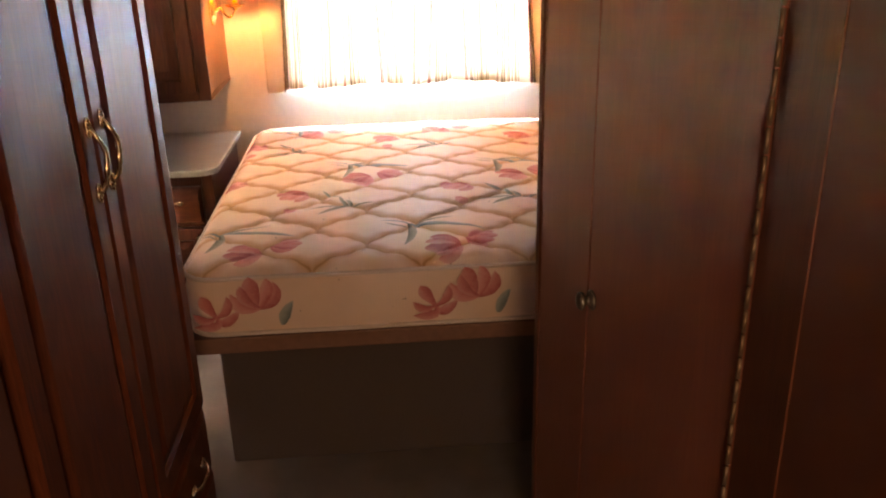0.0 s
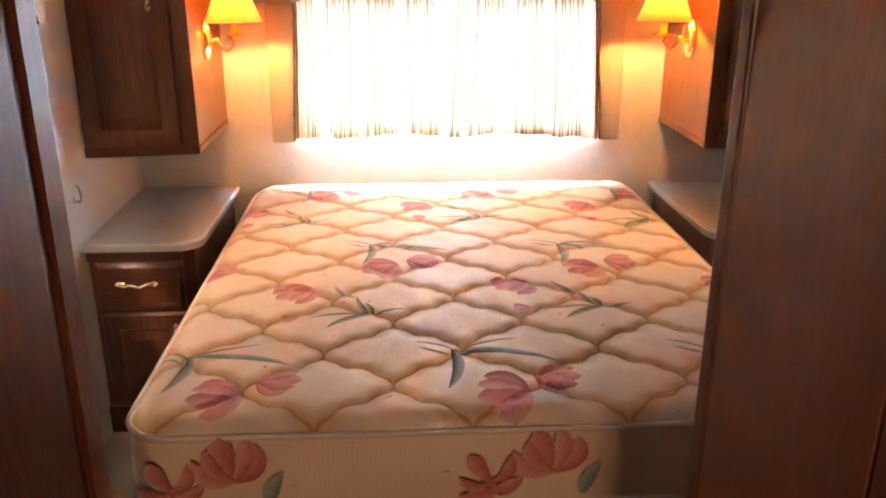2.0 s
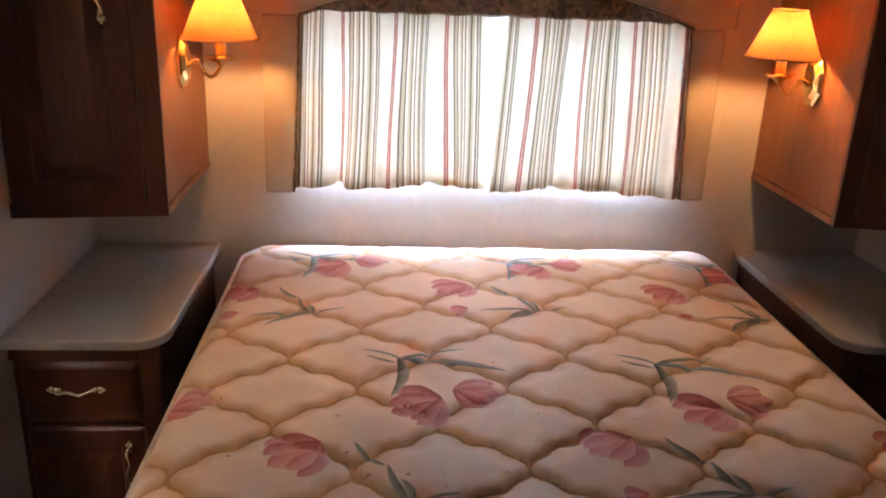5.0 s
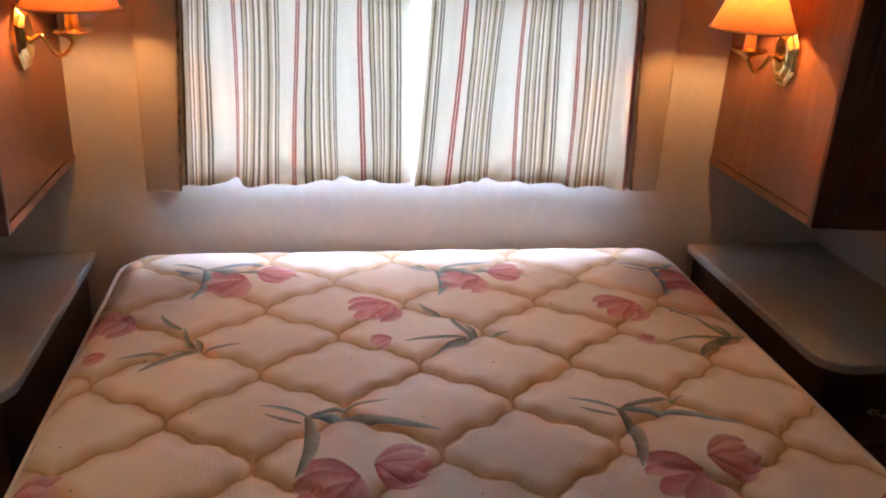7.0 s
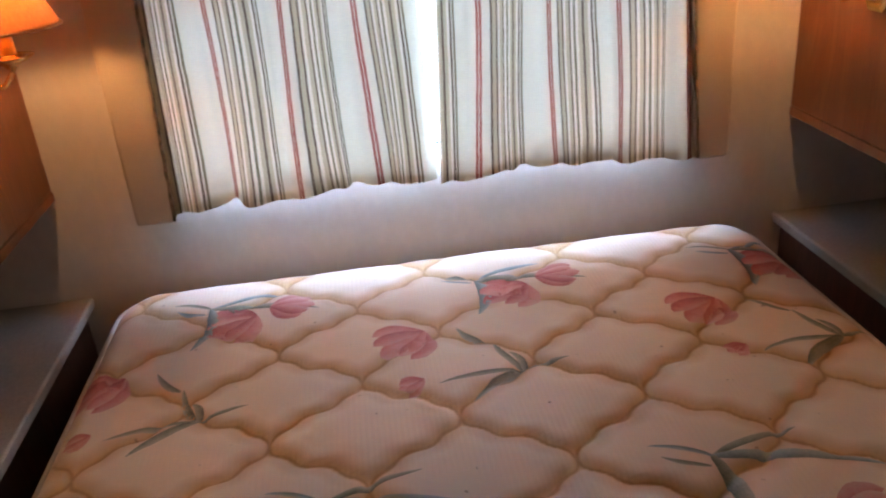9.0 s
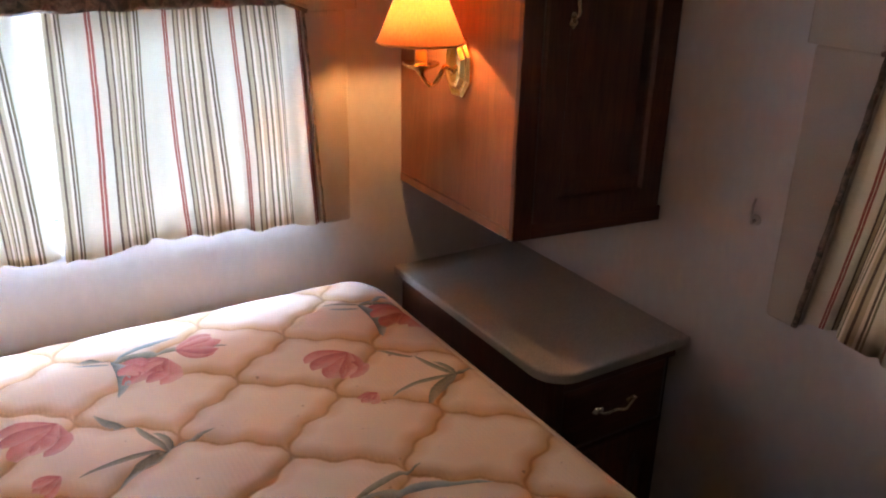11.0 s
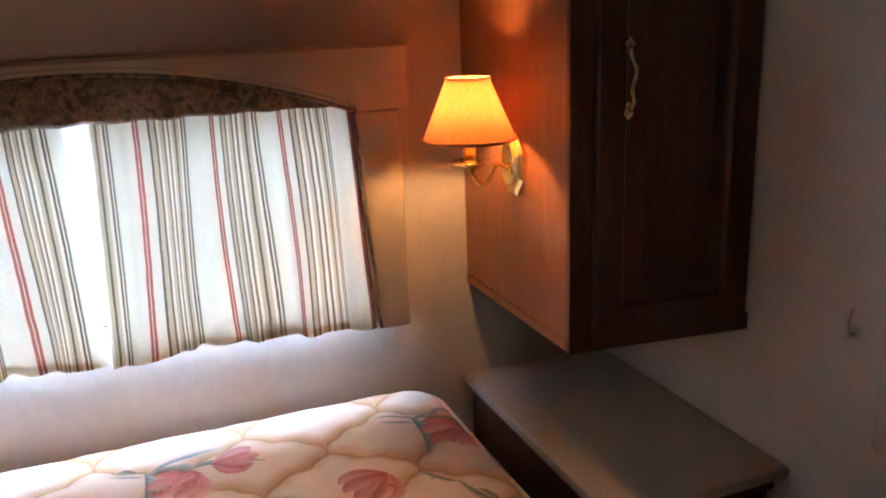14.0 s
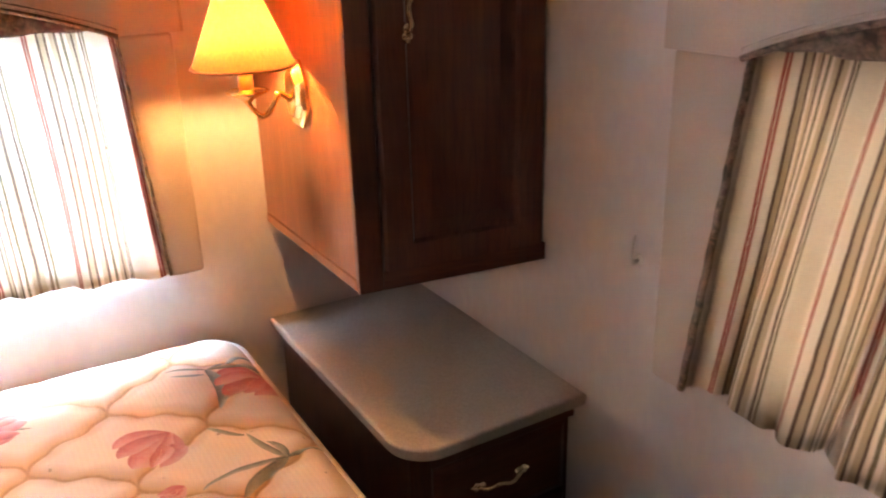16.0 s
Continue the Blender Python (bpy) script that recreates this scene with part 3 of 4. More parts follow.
striped = "cream cotton curtain striped red and olive"
curtain(REAR_M, -0.580, -0.020, -0.024, 0.016, 1.455, 0.922, -0.046, 1, striped + ", over the rear window", notches=(0.22, 0.70))
curtain(REAR_M, 0.027, 0.580, -0.025, 0.032, 1.455, 0.920, -0.046, 2, striped + ", over the rear window", outer=1, notches=(0.33,))
curtain(RIGHT_M, -0.281, 0.020, -0.073, -0.095, 1.462, 0.900, -0.040, 3, striped + ", over the side window", 3.4, 1.25)
curtain(RIGHT_M, -0.015, 0.281, -0.080, -0.070, 1.462, 0.898, -0.052, 4, striped + ", over the side window", 3.4, 1.25, 1)
curtain(LEFT_M, -0.281, 0.020, 0.010, 0.0, 1.445, 0.885, -0.040, 5, striped + ", over the side window", 3.4, 1.25)
curtain(LEFT_M, -0.015, 0.281, 0.0, 0.020, 1.445, 0.885, -0.052, 6, striped + ", over the side window", 3.4, 1.25, 1)

# ---- bed ----
BX, BY0, BY1, BLOW = 0.746, 2.130, 3.965, 0.525

bed = thing("bed_platform", "low bed platform with a dark carpeted base and plywood deck", "bed base")
part("base", block((-0.698, 2.255, 0.0), (0.695, 3.99, 0.470), 0.006), BASECLOTH, bed, "dark carpet-covered box base")
part("deck", block((-0.742, 2.125, 0.471), (0.735, 3.99, BLOW - 0.002), 0.005), PLY, bed, "worn plywood deck edge")


def edge_gap(x, y):
    """The distance inwards from the rounded outline of the mattress."""
    r = 0.10
    dx, dy = BX - abs(x), min(y - BY0, BY1 - y)
    if dx < r and dy < r:
        return r - math.hypot(r - dx, r - dy)
    return min(dx, dy)


def mattress_top(x, y):
    e = max(0.0, edge_gap(x, y))
    soft = min(1.0, e / 0.07)
    v = (y - (BY0 + BY1) / 2) / ((BY1 - BY0) / 2)
    crown = 0.020 * max(0.0, 1 - (x / BX) ** 2) * max(0.0, 1 - v * v)
    return TOP + crown - 0.030 * max(0.0, 1 - e / 0.055) ** 2.2 + quilt_height(x, y) * soft


def outline(n_side=40, n_corner=8):
    r, pts = 0.10, []
    cx, cy0, cy1 = BX - r, BY0 + r, BY1 - r
    for px, py, a0 in ((cx, cy1, 0), (-cx, cy1, 90), (-cx, cy0, 180), (cx, cy0, 270)):
        for k in range(n_corner + 1):
            a = radians(a0 + 90 * k / n_corner)
            pts.append((px + r * math.cos(a), py + r * math.sin(a)))
    out = []
    for a, b in zip(pts, pts[1:] + pts[:1]):
        n = max(1, round(math.hypot(b[0] - a[0], b[1] - a[1]) / 0.03))
        out += [(a[0] + (b[0] - a[0]) * k / n, a[1] + (b[1] - a[1]) * k / n) for k in range(n)]
    return out


mattress = thing("mattress", "bare cream quilted mattress printed with pink tulips", "mattress", (-0.012, 0, 0))
NX, NY = 190, 230
verts, faces = [], []
for j in range(NY + 1):
    for i in range(NX + 1):
        x, y = BX * (2 * i / NX - 1), BY0 + (BY1 - BY0) * j / NY
        r, cy0, cy1 = 0.10, BY0 + 0.10, BY1 - 0.10
        a = max(0.0, abs(x) - (BX - r)) / r
        b = max(0.0, cy0 - y, y - cy1) / r
        if a > 0 and b > 0:
            k = max(a, b) / math.hypot(a, b)
            x = math.copysign(BX - r + a * k * r, x)
            y = cy0 - b * k * r if y < cy0 else cy1 + b * k * r
        verts.append((x, y, mattress_top(x, y)))
for j in range(NY):
    for i in range(NX):
        p = j * (NX + 1) + i
        faces.append((p, p + 1, p + NX + 2, p + NX + 1))
me = bpy.data.meshes.new("quilted_top")
me.from_pydata(verts, [], faces)
me.polygons.foreach_set("use_smooth", [True] * len(faces))
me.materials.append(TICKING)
new("quilted_top", me).parent = mattress

ring = outline()
bm = bmesh.new()
loops = []
for q in range(9):
    s = q / 8
    bulge = 0.008 * math.sin(math.pi * s) - 0.004
    z = TOP - 0.030 - s * (TOP - 0.030 - BLOW)
    row = []
    for x, y in ring:
        nx, ny = (x / BX) ** 7, ((y - (BY0 + BY1) / 2) / ((BY1 - BY0) / 2)) ** 7
        wob = 0.004 * noise.noise((x * 5, y * 5, s * 3))
        row.append(bm.verts.new((x + nx * (bulge + wob), y + ny * (bulge + wob), z)))
    loops.append(row)
for r, s in zip(loops, loops[1:]):
    for k in range(len(ring)):
        bm.faces.new((r[k], s[k], s[(k + 1) % len(ring)], r[(k + 1) % len(ring)]))
bm.faces.new(loops[-1])
part("border", bm, TICK_SIDE, mattress, "cream border band with printed tulips", True)
for z in (TOP - 0.030, BLOW + 0.008):
    bm = bmesh.new()
    sweep(bm, [(x, y, z + 0.002 * noise.noise((x * 4, y * 4, z))) for x, y in ring], 0.0072, 8, True)
    part("piping", bm, PIPING, mattress, "rounded cream piping", True)


def blade(bm, spine, width, place, lift, mat=0, across=4, tip=0.9, steps=None):
    """A leaf or petal along a bent spine of three points, laid on the surface that place(x, y, lift) gives."""
    p0, p1, p2 = [Vector(p) for p in spine]
    n = steps or max(5, int((p2 - p0).length / 0.010))
    uv = bm.loops.layers.uv.verify()
    rows = []
    for i in range(n + 1):
        t = i / n
        c = p0 * (1 - t) ** 2 + p1 * 2 * t * (1 - t) + p2 * t * t
        d = ((p1 - p0) * (1 - t) + (p2 - p1) * t).normalized()
        nrm = Vector((-d.y, d.x))
        w = width * (math.sin(math.pi * (0.06 + 0.94 * t ** tip))) ** 0.75 * 0.5 + 0.0006
        w *= 1 + 0.12 * noise.noise((c.x * 60, c.y * 60, 2.0))
        rows.append([bm.verts.new(place(c.x + nrm.x * w * k, c.y + nrm.y * w * k, lift)) for k in [2 * j / across - 1 for j in range(across + 1)]])
    for i, (r, s) in enumerate(zip(rows, rows[1:])):
        for k in range(across):
            f = bm.faces.new((r[k], r[k + 1], s[k + 1], s[k]))
            f.material_index, f.smooth = mat, True
            for lp, (u, v) in zip(f.loops, ((k, i), (k + 1, i), (k + 1, i + 1), (k, i + 1))):
                lp[uv].uv = (u / across, v / n)


def on_top(x, y, lift):
    x = max(-BX + 0.004, min(BX - 0.004, x))
    y = max(BY0 + 0.004, min(BY1 - 0.004, y))
    return (x, y, mattress_top(x, y) + lift)


def on_border(x, z, lift):
    return (x, BY0 - 0.0075 - lift - 0.004 * math.sin(math.pi * (z - BLOW) / 0.18), z)


def tulip(at, turn, size, place, mats, spread=62):
    """A printed tulip: overlapping petals that fan out from its base."""
    bm = bmesh.new()
    base = Vector(at) - Vector((math.cos(radians(turn)), math.sin(radians(turn)))) * size * 0.45
    rnd = random.Random(int(at[0] * 900) * 31 + int(at[1] * 700))
    for k, (off, ln, wd) in enumerate(((-0.62, 0.90, 0.40), (0.62, 0.94, 0.38), (0.05, 1.0, 0.46), (-0.32, 0.93, 0.36), (0.34, 0.86, 0.32))):
        a = radians(turn + off * spread + rnd.uniform(-6, 6))
        tip = base + Vector((math.cos(a), math.sin(a))) * size * ln
        b = radians(turn + off * spread * 2.0)
        mid = base + Vector((math.cos(b), math.sin(b))) * size * 0.62
        blade(bm, (base, mid, tip), size * wd, place, 0.0012 + 0.0003 * k, k % 2, 6, 1.45)
    return part("printed_tulip", bm, mats, mattress, "printed pink tulip")


def sprig(at, blades, place, mats):
    """A printed leafy sprig: slim blades from one base; each: (dx, dy, bend, width)."""
    bm = bmesh.new()
    for k, (x0, y0, dx, dy, bend, w) in enumerate(blades):
        p0 = Vector((at[0] + x0, at[1] + y0))
        p2 = Vector((at[0] + dx, at[1] + dy))
        d = p2 - p0
        p1 = (p0 + p2) / 2 + Vector((-d.y, d.x)) * bend
        blade(bm, (p0, p1, p2), w, place, 0.0012 + 0.0002 * k, k % 2, 4)
    return part("printed_sprig", bm, mats, mattress, "printed grey-green leaf sprig")


SPRAY = [(0, 0, 0.150, 0.042, 0.10, 0.012), (0, 0, 0.235, -0.062, 0.12, 0.022), (0, 0, -0.020, -0.170, 0.20, 0.026), (0, 0, -0.085, 0.040, -0.15, 0.009), (-0.01, -0.02, -0.075, 0.012, 0.1, 0.008)]
STEM = [(0, 0, -0.040, 0.110, 0.12, 0.014), (-0.045, 0.105, -0.100, 0.180, 0.15, 0.012), (0, 0, -0.155, -0.012, -0.12, 0.012), (0, 0, -0.105, -0.072, -0.14, 0.022), (0, 0, -0.018, 0.062, -0.25, 0.015), (0, 0, 0.085, 0.022, 0.1, 0.009)]
for x, y, kind in ((-0.469, 3.714, 0), (0.109, 3.692, 0), (0.687, 3.68, 0), (-0.818, 2.90, 1), (-0.243, 2.911, 1), (0.332, 2.889, 1), (-0.574, 2.233, 2), (0.020, 2.216, 2), (0.602, 2.20, 2)):
    if x > -0.75:
        tulip((x, y), 205 if kind != 2 else 190, 0.112, on_top, [ROSE, PINK])
    if x + 0.120 < BX - 0.05:
        tulip((x + 0.120, y + 0.052), 350, 0.096, on_top, [PINK, ROSE], 50)
    hue = [TEAL, SAGE] if kind == 0 else [SAGE, TEAL]
    px, py = (x - 0.055, y + 0.085) if kind == 0 else ((x - 0.035, y + 0.205) if kind == 1 else (x - 0.095, y + 0.185))
    if x > -0.75:
        sprig((px, py), [(a, b, c, min(d, 3.945 - py), e, f) for a, b, c, d, e, f in SPRAY], on_top, hue)
for x, y in ((-0.700, 3.53), (-0.124, 3.537), (0.463, 3.523), (-0.470, 2.755), (0.115, 2.766), (0.702, 2.76)):
    tulip((x, y), 215, 0.112, on_top, [PINK, ROSE], 55)
    if x < 0.6:
        sprig((x + 0.205, y - 0.150), STEM, on_top, [SAGE, SAGE])
    tulip((x + 0.003, y - 0.152), 200, 0.048, on_top, [PINK, PINK], 40)
for x in (-0.668, -0.034, 0.590):
    tulip((x + 0.132, 0.662), 105, 0.100, on_border, [ROSE, PINK], 75)
    tulip((x + 0.005, 0.628), 112, 0.078, on_border, [ROSE, ROSE], 150)
    sprig((x + 0.205, 0.560), [(0, 0, 0.035, 0.075, 0.15, 0.030)], on_border, [TEAL, SAGE])

# ---- cabinets ----


def wall_cabinet(s):
    """The tall hung cabinet beside the window; s: the side, 1 or -1. Its front runs slightly towards the room at the wall."""
    root = thing("wall_cabinet", "dark oak hung cabinet with raised-panel door and lighter side", "cabinet", (0, 0, 0), "cabinets beside the window")
    x0, x1, y0, z0, lean = 0.868, RIGHT if s > 0 else -LEFT, 3.494, 0.967, 7.0
    run = (x1 - x0) / math.cos(radians(lean))
    ahead = (x1 - x0) * math.tan(radians(lean))

    def span(a, b):
        return sorted((s * a, s * b))

    bm = bmesh.new()
    plan = [(s * (x0 + 0.006), y0), (s * x1, y0 - ahead), (s * x1, REAR), (s * (x0 + 0.006), REAR)]
    low = [bm.verts.new((x, y, z0 + 0.004)) for x, y in plan]
    top = [bm.verts.new((x, y, HIGH)) for x, y in plan]
    for k in range(4):
        bm.faces.new((low[k], low[(k + 1) % 4], top[(k + 1) % 4], top[k]))
    bm.faces.new(low[::-1])
    bm.faces.new(top)
    bmesh.ops.recalc_face_normals(bm, faces=bm.faces)
    part("body", bm, OAK, root)
    a, b = span(x0, x0 + 0.006)
    part("side_panel", block((a, y0 + 0.001, z0 + 0.024), (b, REAR, HIGH)), OAK_SIDE, root, "lighter wood-grain side panel")
    a, b = span(x0 - 0.003, x0 + 0.006)
    part("trim", block((a, y0 + 0.001, z0), (b, REAR, z0 + 0.022), 0.002), OAK_SIDE, root)
    face = pose(s * x0, y0, 0, 0, 0, -s * lean)
    a, b = span(-0.003, 0.046)
    part("face_frame", block((a, -0.020, z0), (b, 0, HIGH), 0.003), OAK, root).matrix_local = face
    a, b = span(0.046, run)
    part("bottom_rail", block((a, -0.020, z0), (b, 0, z0 + 0.038), 0.003), OAK_X, root).matrix_local = face
    a, b = span(0.052, run - 0.004)
    door = part("door", panel_face(b - a, HIGH - 0.05 - z0 - 0.030, 0.058), OAK, root)
    door.matrix_local = face @ Matrix.Translation((a, -0.0005, z0 + 0.028))
    handle(door, (s * 0.113 - a, -0.019, 1.505 - z0 - 0.028), 0.135)
    return root


wall_cabinet(1)
wall_cabinet(-1)

over = thing("overhead_cabinet", "dark oak overhead cabinet with raised-panel doors", "cabinet")
part("body", block((-0.864, 3.570, 1.713), (0.864, REAR, HIGH)), OAK_X, over)
part("bottom_rail", block((-0.864, 3.550, 1.705), (0.864, 3.570, 1.750), 0.004), OAK_X, over)
part("underside", block((-0.862, 3.571, 1.708), (0.862, REAR - 0.002, 1.7125)), OAK_SIDE, over)
for a, b, hx in ((-0.858, -0.276, -0.57), (-0.270, 0.262, -0.02), (0.272, 0.858, 0.592)):
    d = part("door", panel_face(b - a, HIGH - 0.02 - 1.753, 0.05), OAK_X, over)
    d.location = (a, 3.5695, 1.753)
    handle(d, (hx - a, -0.019, 0.026), 0.145, True)

alarm = thing("cabinet_lamp", "slim black plastic fixture under the overhead cabinet", "light fixture")
part("body", block((0.375, 3.585, 1.681), (0.522, 3.640, 1.7075), 0.008, 3), BLACK, alarm, "", True)
part("lens", block((0.440, 3.582, 1.687), (0.492, 3.586, 1.693), 0.001), WHITE_PLASTIC, alarm, "pale narrow lens")


def nightstand(s):
    root = thing("nightstand", "dark oak built-in nightstand with drawer over raised-panel door", "nightstand", (0, 0, 0), "nightstands beside the bed")
    out = RIGHT if s > 0 else -LEFT
    a, b = sorted((s * 0.872, s * out))
    part("body", block((a, 3.338, 0.0), (b, REAR, 0.689)), OAK, root)
    a, b = sorted((s * 0.872, s * 0.917))
    part("face_frame", block((a, 3.318, 0.0), (b, 3.338, 0.689), 0.003), OAK, root)
    a, b = sorted((s * 0.917, s * out))
    part("top_rail", block((a, 3.318, 0.644), (b, 3.338, 0.689), 0.002), OAK_X, root)
    part("toe_board", block((a, 3.322, 0.0), (b, 3.338, 0.10)), OAK_X, root)
    a, b = sorted((s * 0.925, s * (out - 0.02)))
    d = part("drawer", drawer_face(b - a, 0.168), OAK_X, root)
    d.location = (a, 3.3375, 0.468)
    handle(d, (s * 1.075 - a, -0.019, 0.098), 0.125, True)
    d = part("door", panel_face(b - a, 0.340, 0.055), OAK, root)
    d.location = (a, 3.3375, 0.115)
    handle(d, (s * 0.962 - a, -0.019, 0.235), 0.125)
    return root


def countertop(s):
    """A laminate top with one rounded front corner over a set-back band."""
    root = thing("countertop", "grey-beige laminate countertop with a rounded front corner", "countertop", (0, 0, 0), "nightstand tops")
    for name, inset, z0, z1, bevel in (("edge_band", 0.003, 0.690, 0.701, 0.0), ("slab", 0.0, 0.7012, 0.717, 0.006)):
        bm = bmesh.new()
        x0, x1, y0, y1, r = 0.845 + inset, (RIGHT if s > 0 else -LEFT) - 0.001, 3.280 + inset, REAR - 0.001, 0.080
        pts = [(x1, y0), (x1, y1), (x0, y1)] + [(x0 + r - r * math.cos(radians(a)), y0 + r - r * math.sin(radians(a))) for a in range(0, 91, 9)]
        low = [bm.verts.new((s * x, y, z0)) for x, y in pts]
        top = [bm.verts.new((s * x, y, z1)) for x, y in pts]
        n = len(pts)
        for k in range(n):
            bm.faces.new((low[k], low[(k + 1) % n], top[(k + 1) % n], top[k]))
        up = bm.faces.new(top)
        bm.faces.new(low[::-1])
        bmesh.ops.recalc_face_normals(bm, faces=bm.faces)
        if bevel:
            bmesh.ops.bevel(bm, geom=list(up.edges), offset=bevel, segments=3, affect="EDGES", profile=0.5)
        part(name, bm, LAMINATE, root)
    return root


for s in (1, -1):
    nightstand(s)
    countertop(s)

# ---- wall lamps ----


def sconce(s):
    root = thing("wall_sconce", "lit brass wall sconce with a tapered cream shade", "wall lamp", (s * 0.867, 3.712, 1.320), "brass wall sconces")
    bm = bmesh.new()
    prev = None
    for hw, hh, d in ((0.050, 0.067, 0.001), (0.050, 0.067, 0.008), (0.043, 0.060, 0.013), (0.036, 0.052, 0.012), (0.028, 0.043, 0.020), (0.020, 0.034, 0.022)):
        row = [bm.verts.new((-s * d, u * hw, v * hh)) for u, v in ((-0.45, -1), (0.45, -1), (1, -0.45), (1, 0.45), (0.45, 1), (-0.45, 1), (-1, 0.45), (-1, -0.45))]
        if prev:
            for k in range(8):
                bm.faces.new((prev[k], prev[(k + 1) % 8], row[(k + 1) % 8], row[k]))
        prev = row
    bm.faces.new(prev)
    bmesh.ops.recalc_face_normals(bm, faces=bm.faces)
    part("wall_plate", bm, BRASS, root, "stepped octagonal brass plate")
    cx = -s * 0.106
    pts = []
    for k in range(25):
        t = k / 24
        x = -s * (0.020 + 0.086 * t)
        z = -0.012 + 0.016 * math.sin(min(1.0, t * 2.6) * math.pi * 0.62) - 0.040 * math.sin(max(0.0, t - 0.28) / 0.72 * math.pi * 0.92) ** 1.0 * (1 if t > 0.28 else 0)
        pts.append((x, 0, z))
    pts[-1] = (cx, 0, -0.008)
    bm = bmesh.new()
    sweep(bm, pts, [0.0065 - 0.002 * k / 24 for k in range(25)], 10)
    part("arm", bm, BRASS, root, "curved brass arm", True)
    bm = bmesh.new()
    turned(bm, [(0.004, -0.012), (0.010, -0.004), (0.014, 0.000), (0.030, 0.006), (0.041, 0.013), (0.042, 0.016), (0.036, 0.015), (0.018, 0.010), (0.014, 0.014), (0.013, 0.020)], (cx, 0, 0))
    part("drip_cup", bm, BRASS, root, "", True)
    bm = bmesh.new()
    turned(bm, [(0.0135, 0.018), (0.0135, 0.097), (0.010, 0.102)], (cx, 0, 0), 20)
    part("candle_sleeve", bm, CANDLE, root, "", True)
    bm = bmesh.new()
    turned(bm, [(0.006, 0.103), (0.010, 0.112), (0.013, 0.122), (0.011, 0.133), (0.006, 0.143), (0.002, 0.148)], (cx, 0, 0), 18)
    part("bulb", bm, BULB, root, "lit candle bulb", True)
    bm = bmesh.new()
    sides = 64
    rings = []
    for i in range(7):
        t = i / 6
        r = 0.098 + (0.044 - 0.098) * t
        rings.append([bm.verts.new((cx + (r + 0.0004 * (k % 2)) * math.cos(k * math.tau / sides), (r + 0.0004 * (k % 2)) * math.sin(k * math.tau / sides), 0.060 + 0.128 * t)) for k in range(sides)])
    for r, q in zip(rings, rings[1:]):
        for k in range(sides):
            bm.faces.new((r[k], r[(k + 1) % sides], q[(k + 1) % sides], q[k]))
    shade = part("shade", bm, SHADE, root, "tapered cream fabric shade glowing amber", True)
    for r, z in ((0.0983, 0.062), (0.0445, 0.187)):
        bm = bmesh.new()
        sweep(bm, [(cx + r * math.cos(k * math.tau / 40), r * math.sin(k * math.tau / 40), z) for k in range(40)], 0.0028, 6, True)
        part("shade_trim", bm, SHADE_TRIM, shade, "ribbon trim", True)
    bm = bmesh.new()
    for k in range(3):
        a = k * math.tau / 3
        sweep(bm, [(cx + 0.012 * math.cos(a), 0.012 * math.sin(a), 0.10), (cx + 0.068 * math.cos(a), 0.068 * math.sin(a), 0.128)], 0.0009, 6)
    part("shade_wire", bm, BRASS, shade)
    return root


for s in (1, -1):
    sconce(s)

# ---- small wall pieces ----


def tieback(m):
    root = thing("curtain_hook", "small ivory plastic curtain tieback hook on the wall", "hook", (0, 0, 0), "curtain hooks")
    root.matrix_world = m
    bm = bmesh.new()
    turned(bm, [(0.011, 0.0), (0.012, 0.002), (0.010, 0.005), (0.004, 0.006)], (0, 0, 0), 18)
    base = part("rosette", bm, WHITE_PLASTIC, root, "", True)
    base.matrix_local = pose(0, 0, 0, 90, 0, 0)
    bm = bmesh.new()
    sweep(bm, [(0, -0.004, 0), (0, -0.018, -0.004), (0, -0.024, 0.010), (0, -0.022, 0.034), (0, -0.014, 0.050)], [0.004, 0.0045, 0.004, 0.003, 0.002], 8)
    part("hook_arm", bm, WHITE_PLASTIC, root, "", True)


tieback(pose(RIGHT, 3.155, 1.055, 0, 0, -90))
tieback(pose(LEFT, 3.296, 0.862, 0, 0, 90))

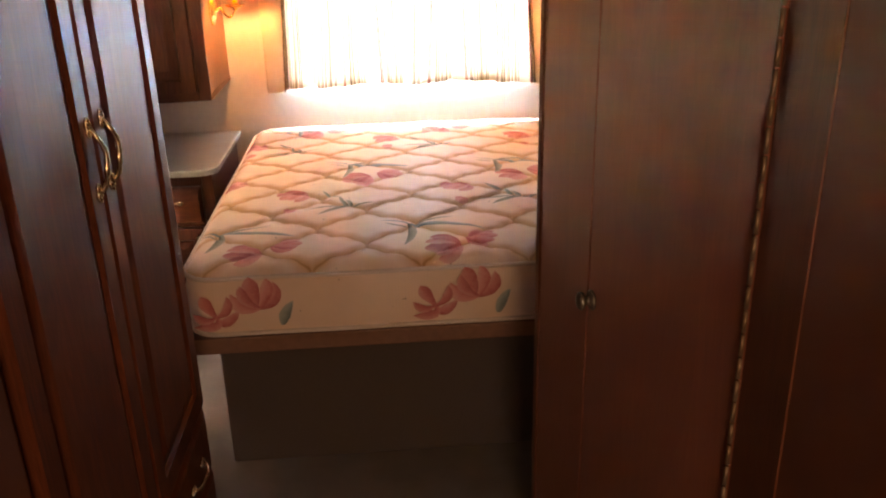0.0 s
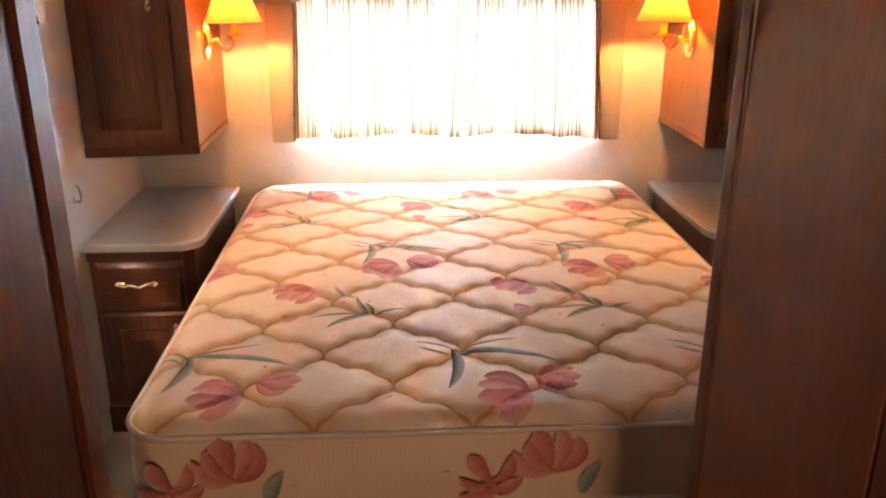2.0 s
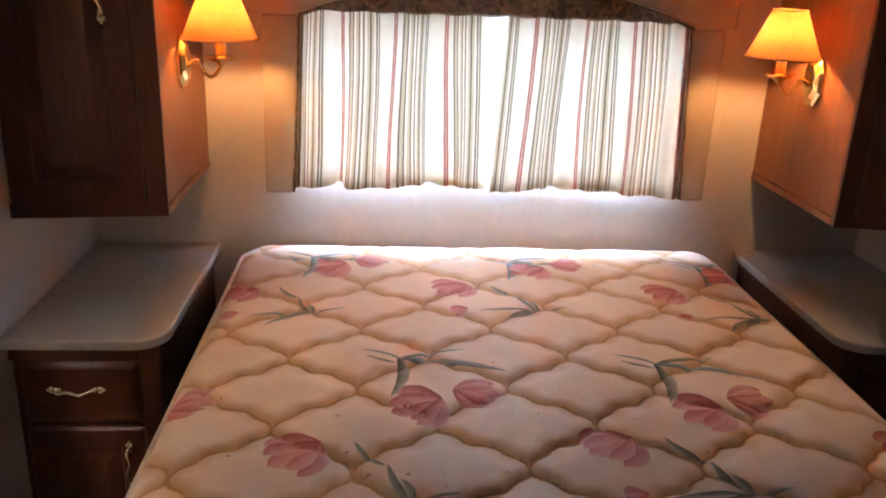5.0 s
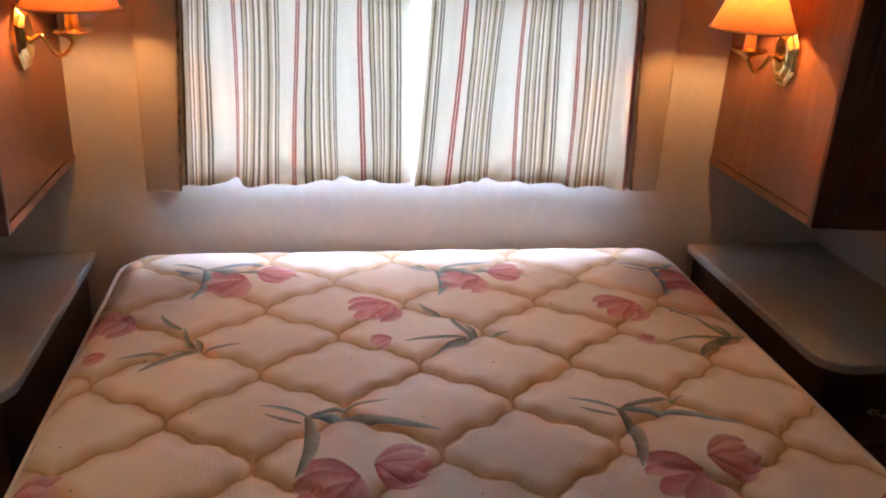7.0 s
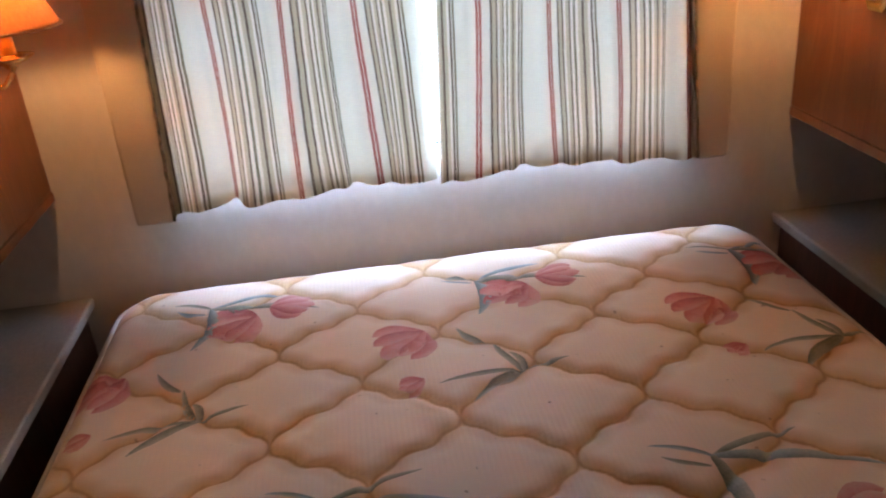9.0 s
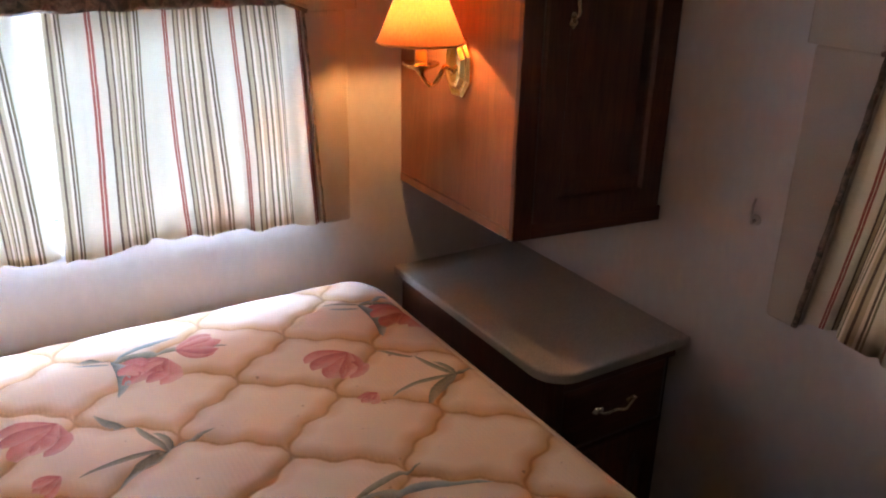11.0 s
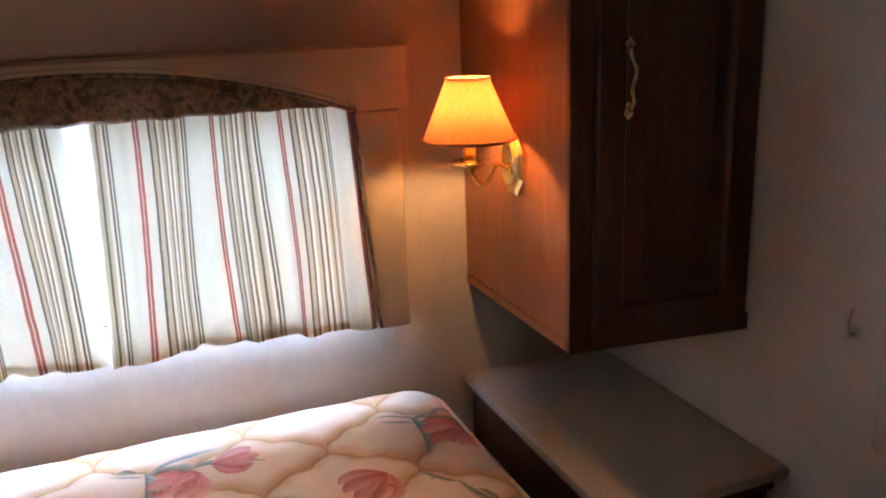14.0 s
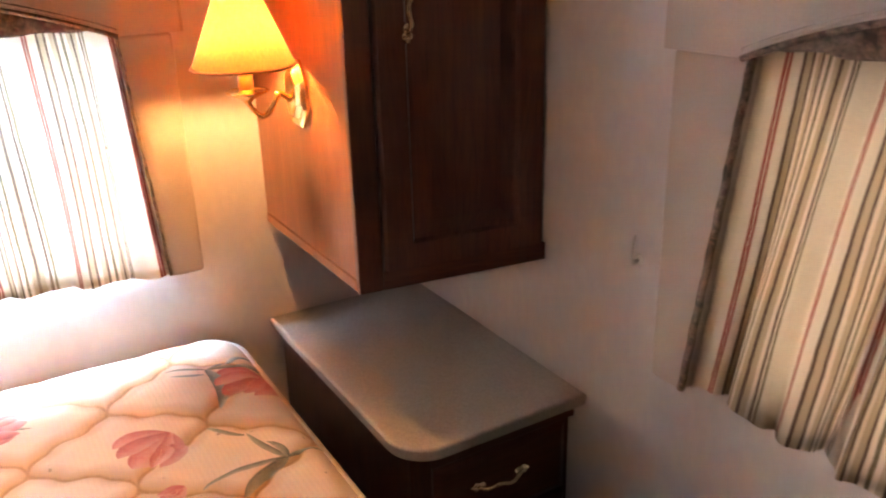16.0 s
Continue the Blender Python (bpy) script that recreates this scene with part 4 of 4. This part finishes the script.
# ---- hallway: wardrobe and door ----
WX, WY0, WY1 = -0.680, 0.90, 1.860
ward = thing("wardrobe", "tall dark oak wardrobe with two closed doors over drawers", "wardrobe")
part("body", block((LEFT, WY0, 0.0), (WX - 0.018, WY1, HIGH)), OAK_WARD, ward)
for y0, y1 in ((WY0, WY0 + 0.04), (WY1 - 0.045, WY1)):
    part("face_stile", block((WX - 0.018, y0, 0.0), (WX, y1, HIGH), 0.002), OAK_WARD, ward)
for z0, z1 in ((0.0, 0.10), (0.465, 0.495), (1.99, HIGH)):
    part("face_rail", block((WX - 0.018, WY0 + 0.04, z0), (WX - 0.001, WY1 - 0.045, z1), 0.002), OAK_X, ward)
for y0, y1, hy in ((0.930, 1.372, 1.340), (1.380, 1.835, 1.414)):
    d = part("door", panel_face(y1 - y0, 1.51, 0.06, 0.020), OAK_WARD, ward)
    d.matrix_local = pose(WX + 0.0005, y0, 0.486, 0, 0, 90)
    handle(d, (hy - y0, -0.020, 1.272 - 0.486), 0.132)
    for z0, z1 in ((0.295, 0.473), (0.108, 0.285)):
        dr = part("drawer", drawer_face(y1 - y0, z1 - z0, 0.020), OAK_WARD, ward)
        dr.matrix_local = pose(WX + 0.0005, y0, z0, 0, 0, 90)
        handle(dr, ((y1 - y0) * 0.62, -0.020, (z1 - z0) * 0.5), 0.130, True)

leaf = structure("door_1", block((0.0, 0.009, 0.02), (0.028, 0.522, 1.96), 0.002), OAK_DOOR, "brown wood-veneer folding hall door standing half open")
leaf.matrix_world = pose(0.270, 0.805, 0, 0, 0, 6.5)
fold = part("second_leaf", block((0.0, 0.003, 0.02), (0.028, 0.281, 1.96), 0.002), OAK_DOOR, leaf)
fold.matrix_local = pose(0.0, 0.524, 0, 0, 0, 0.6)
strip = part("edge_strip", block((-0.003, 0.282, 0.02), (0.031, 0.309, 1.96), 0.004), OAK_EDGE, fold, "dark reddish edge moulding")
bm = bmesh.new()
turned(bm, [(0.019, 0.0), (0.020, 0.003), (0.015, 0.007), (0.009, 0.010), (0.009, 0.013), (0.016, 0.019), (0.018, 0.024), (0.013, 0.029), (0.003, 0.031)], (0, 0, 0), 24)
kn = part("door_pull", bm, KNOB, leaf, "dull pewter round pull", True)
kn.matrix_local = pose(-0.0005, 0.500, 0.975, 0, -90, 0)
bm = bmesh.new()
for k in range(58):
    z = 0.05 + k * 0.0325
    sweep(bm, [(-0.002, 0.004, z), (-0.002, 0.004, z + 0.029)], 0.0032, 8)
part("piano_hinge", bm, HINGE, leaf, "long steel piano hinge", True)
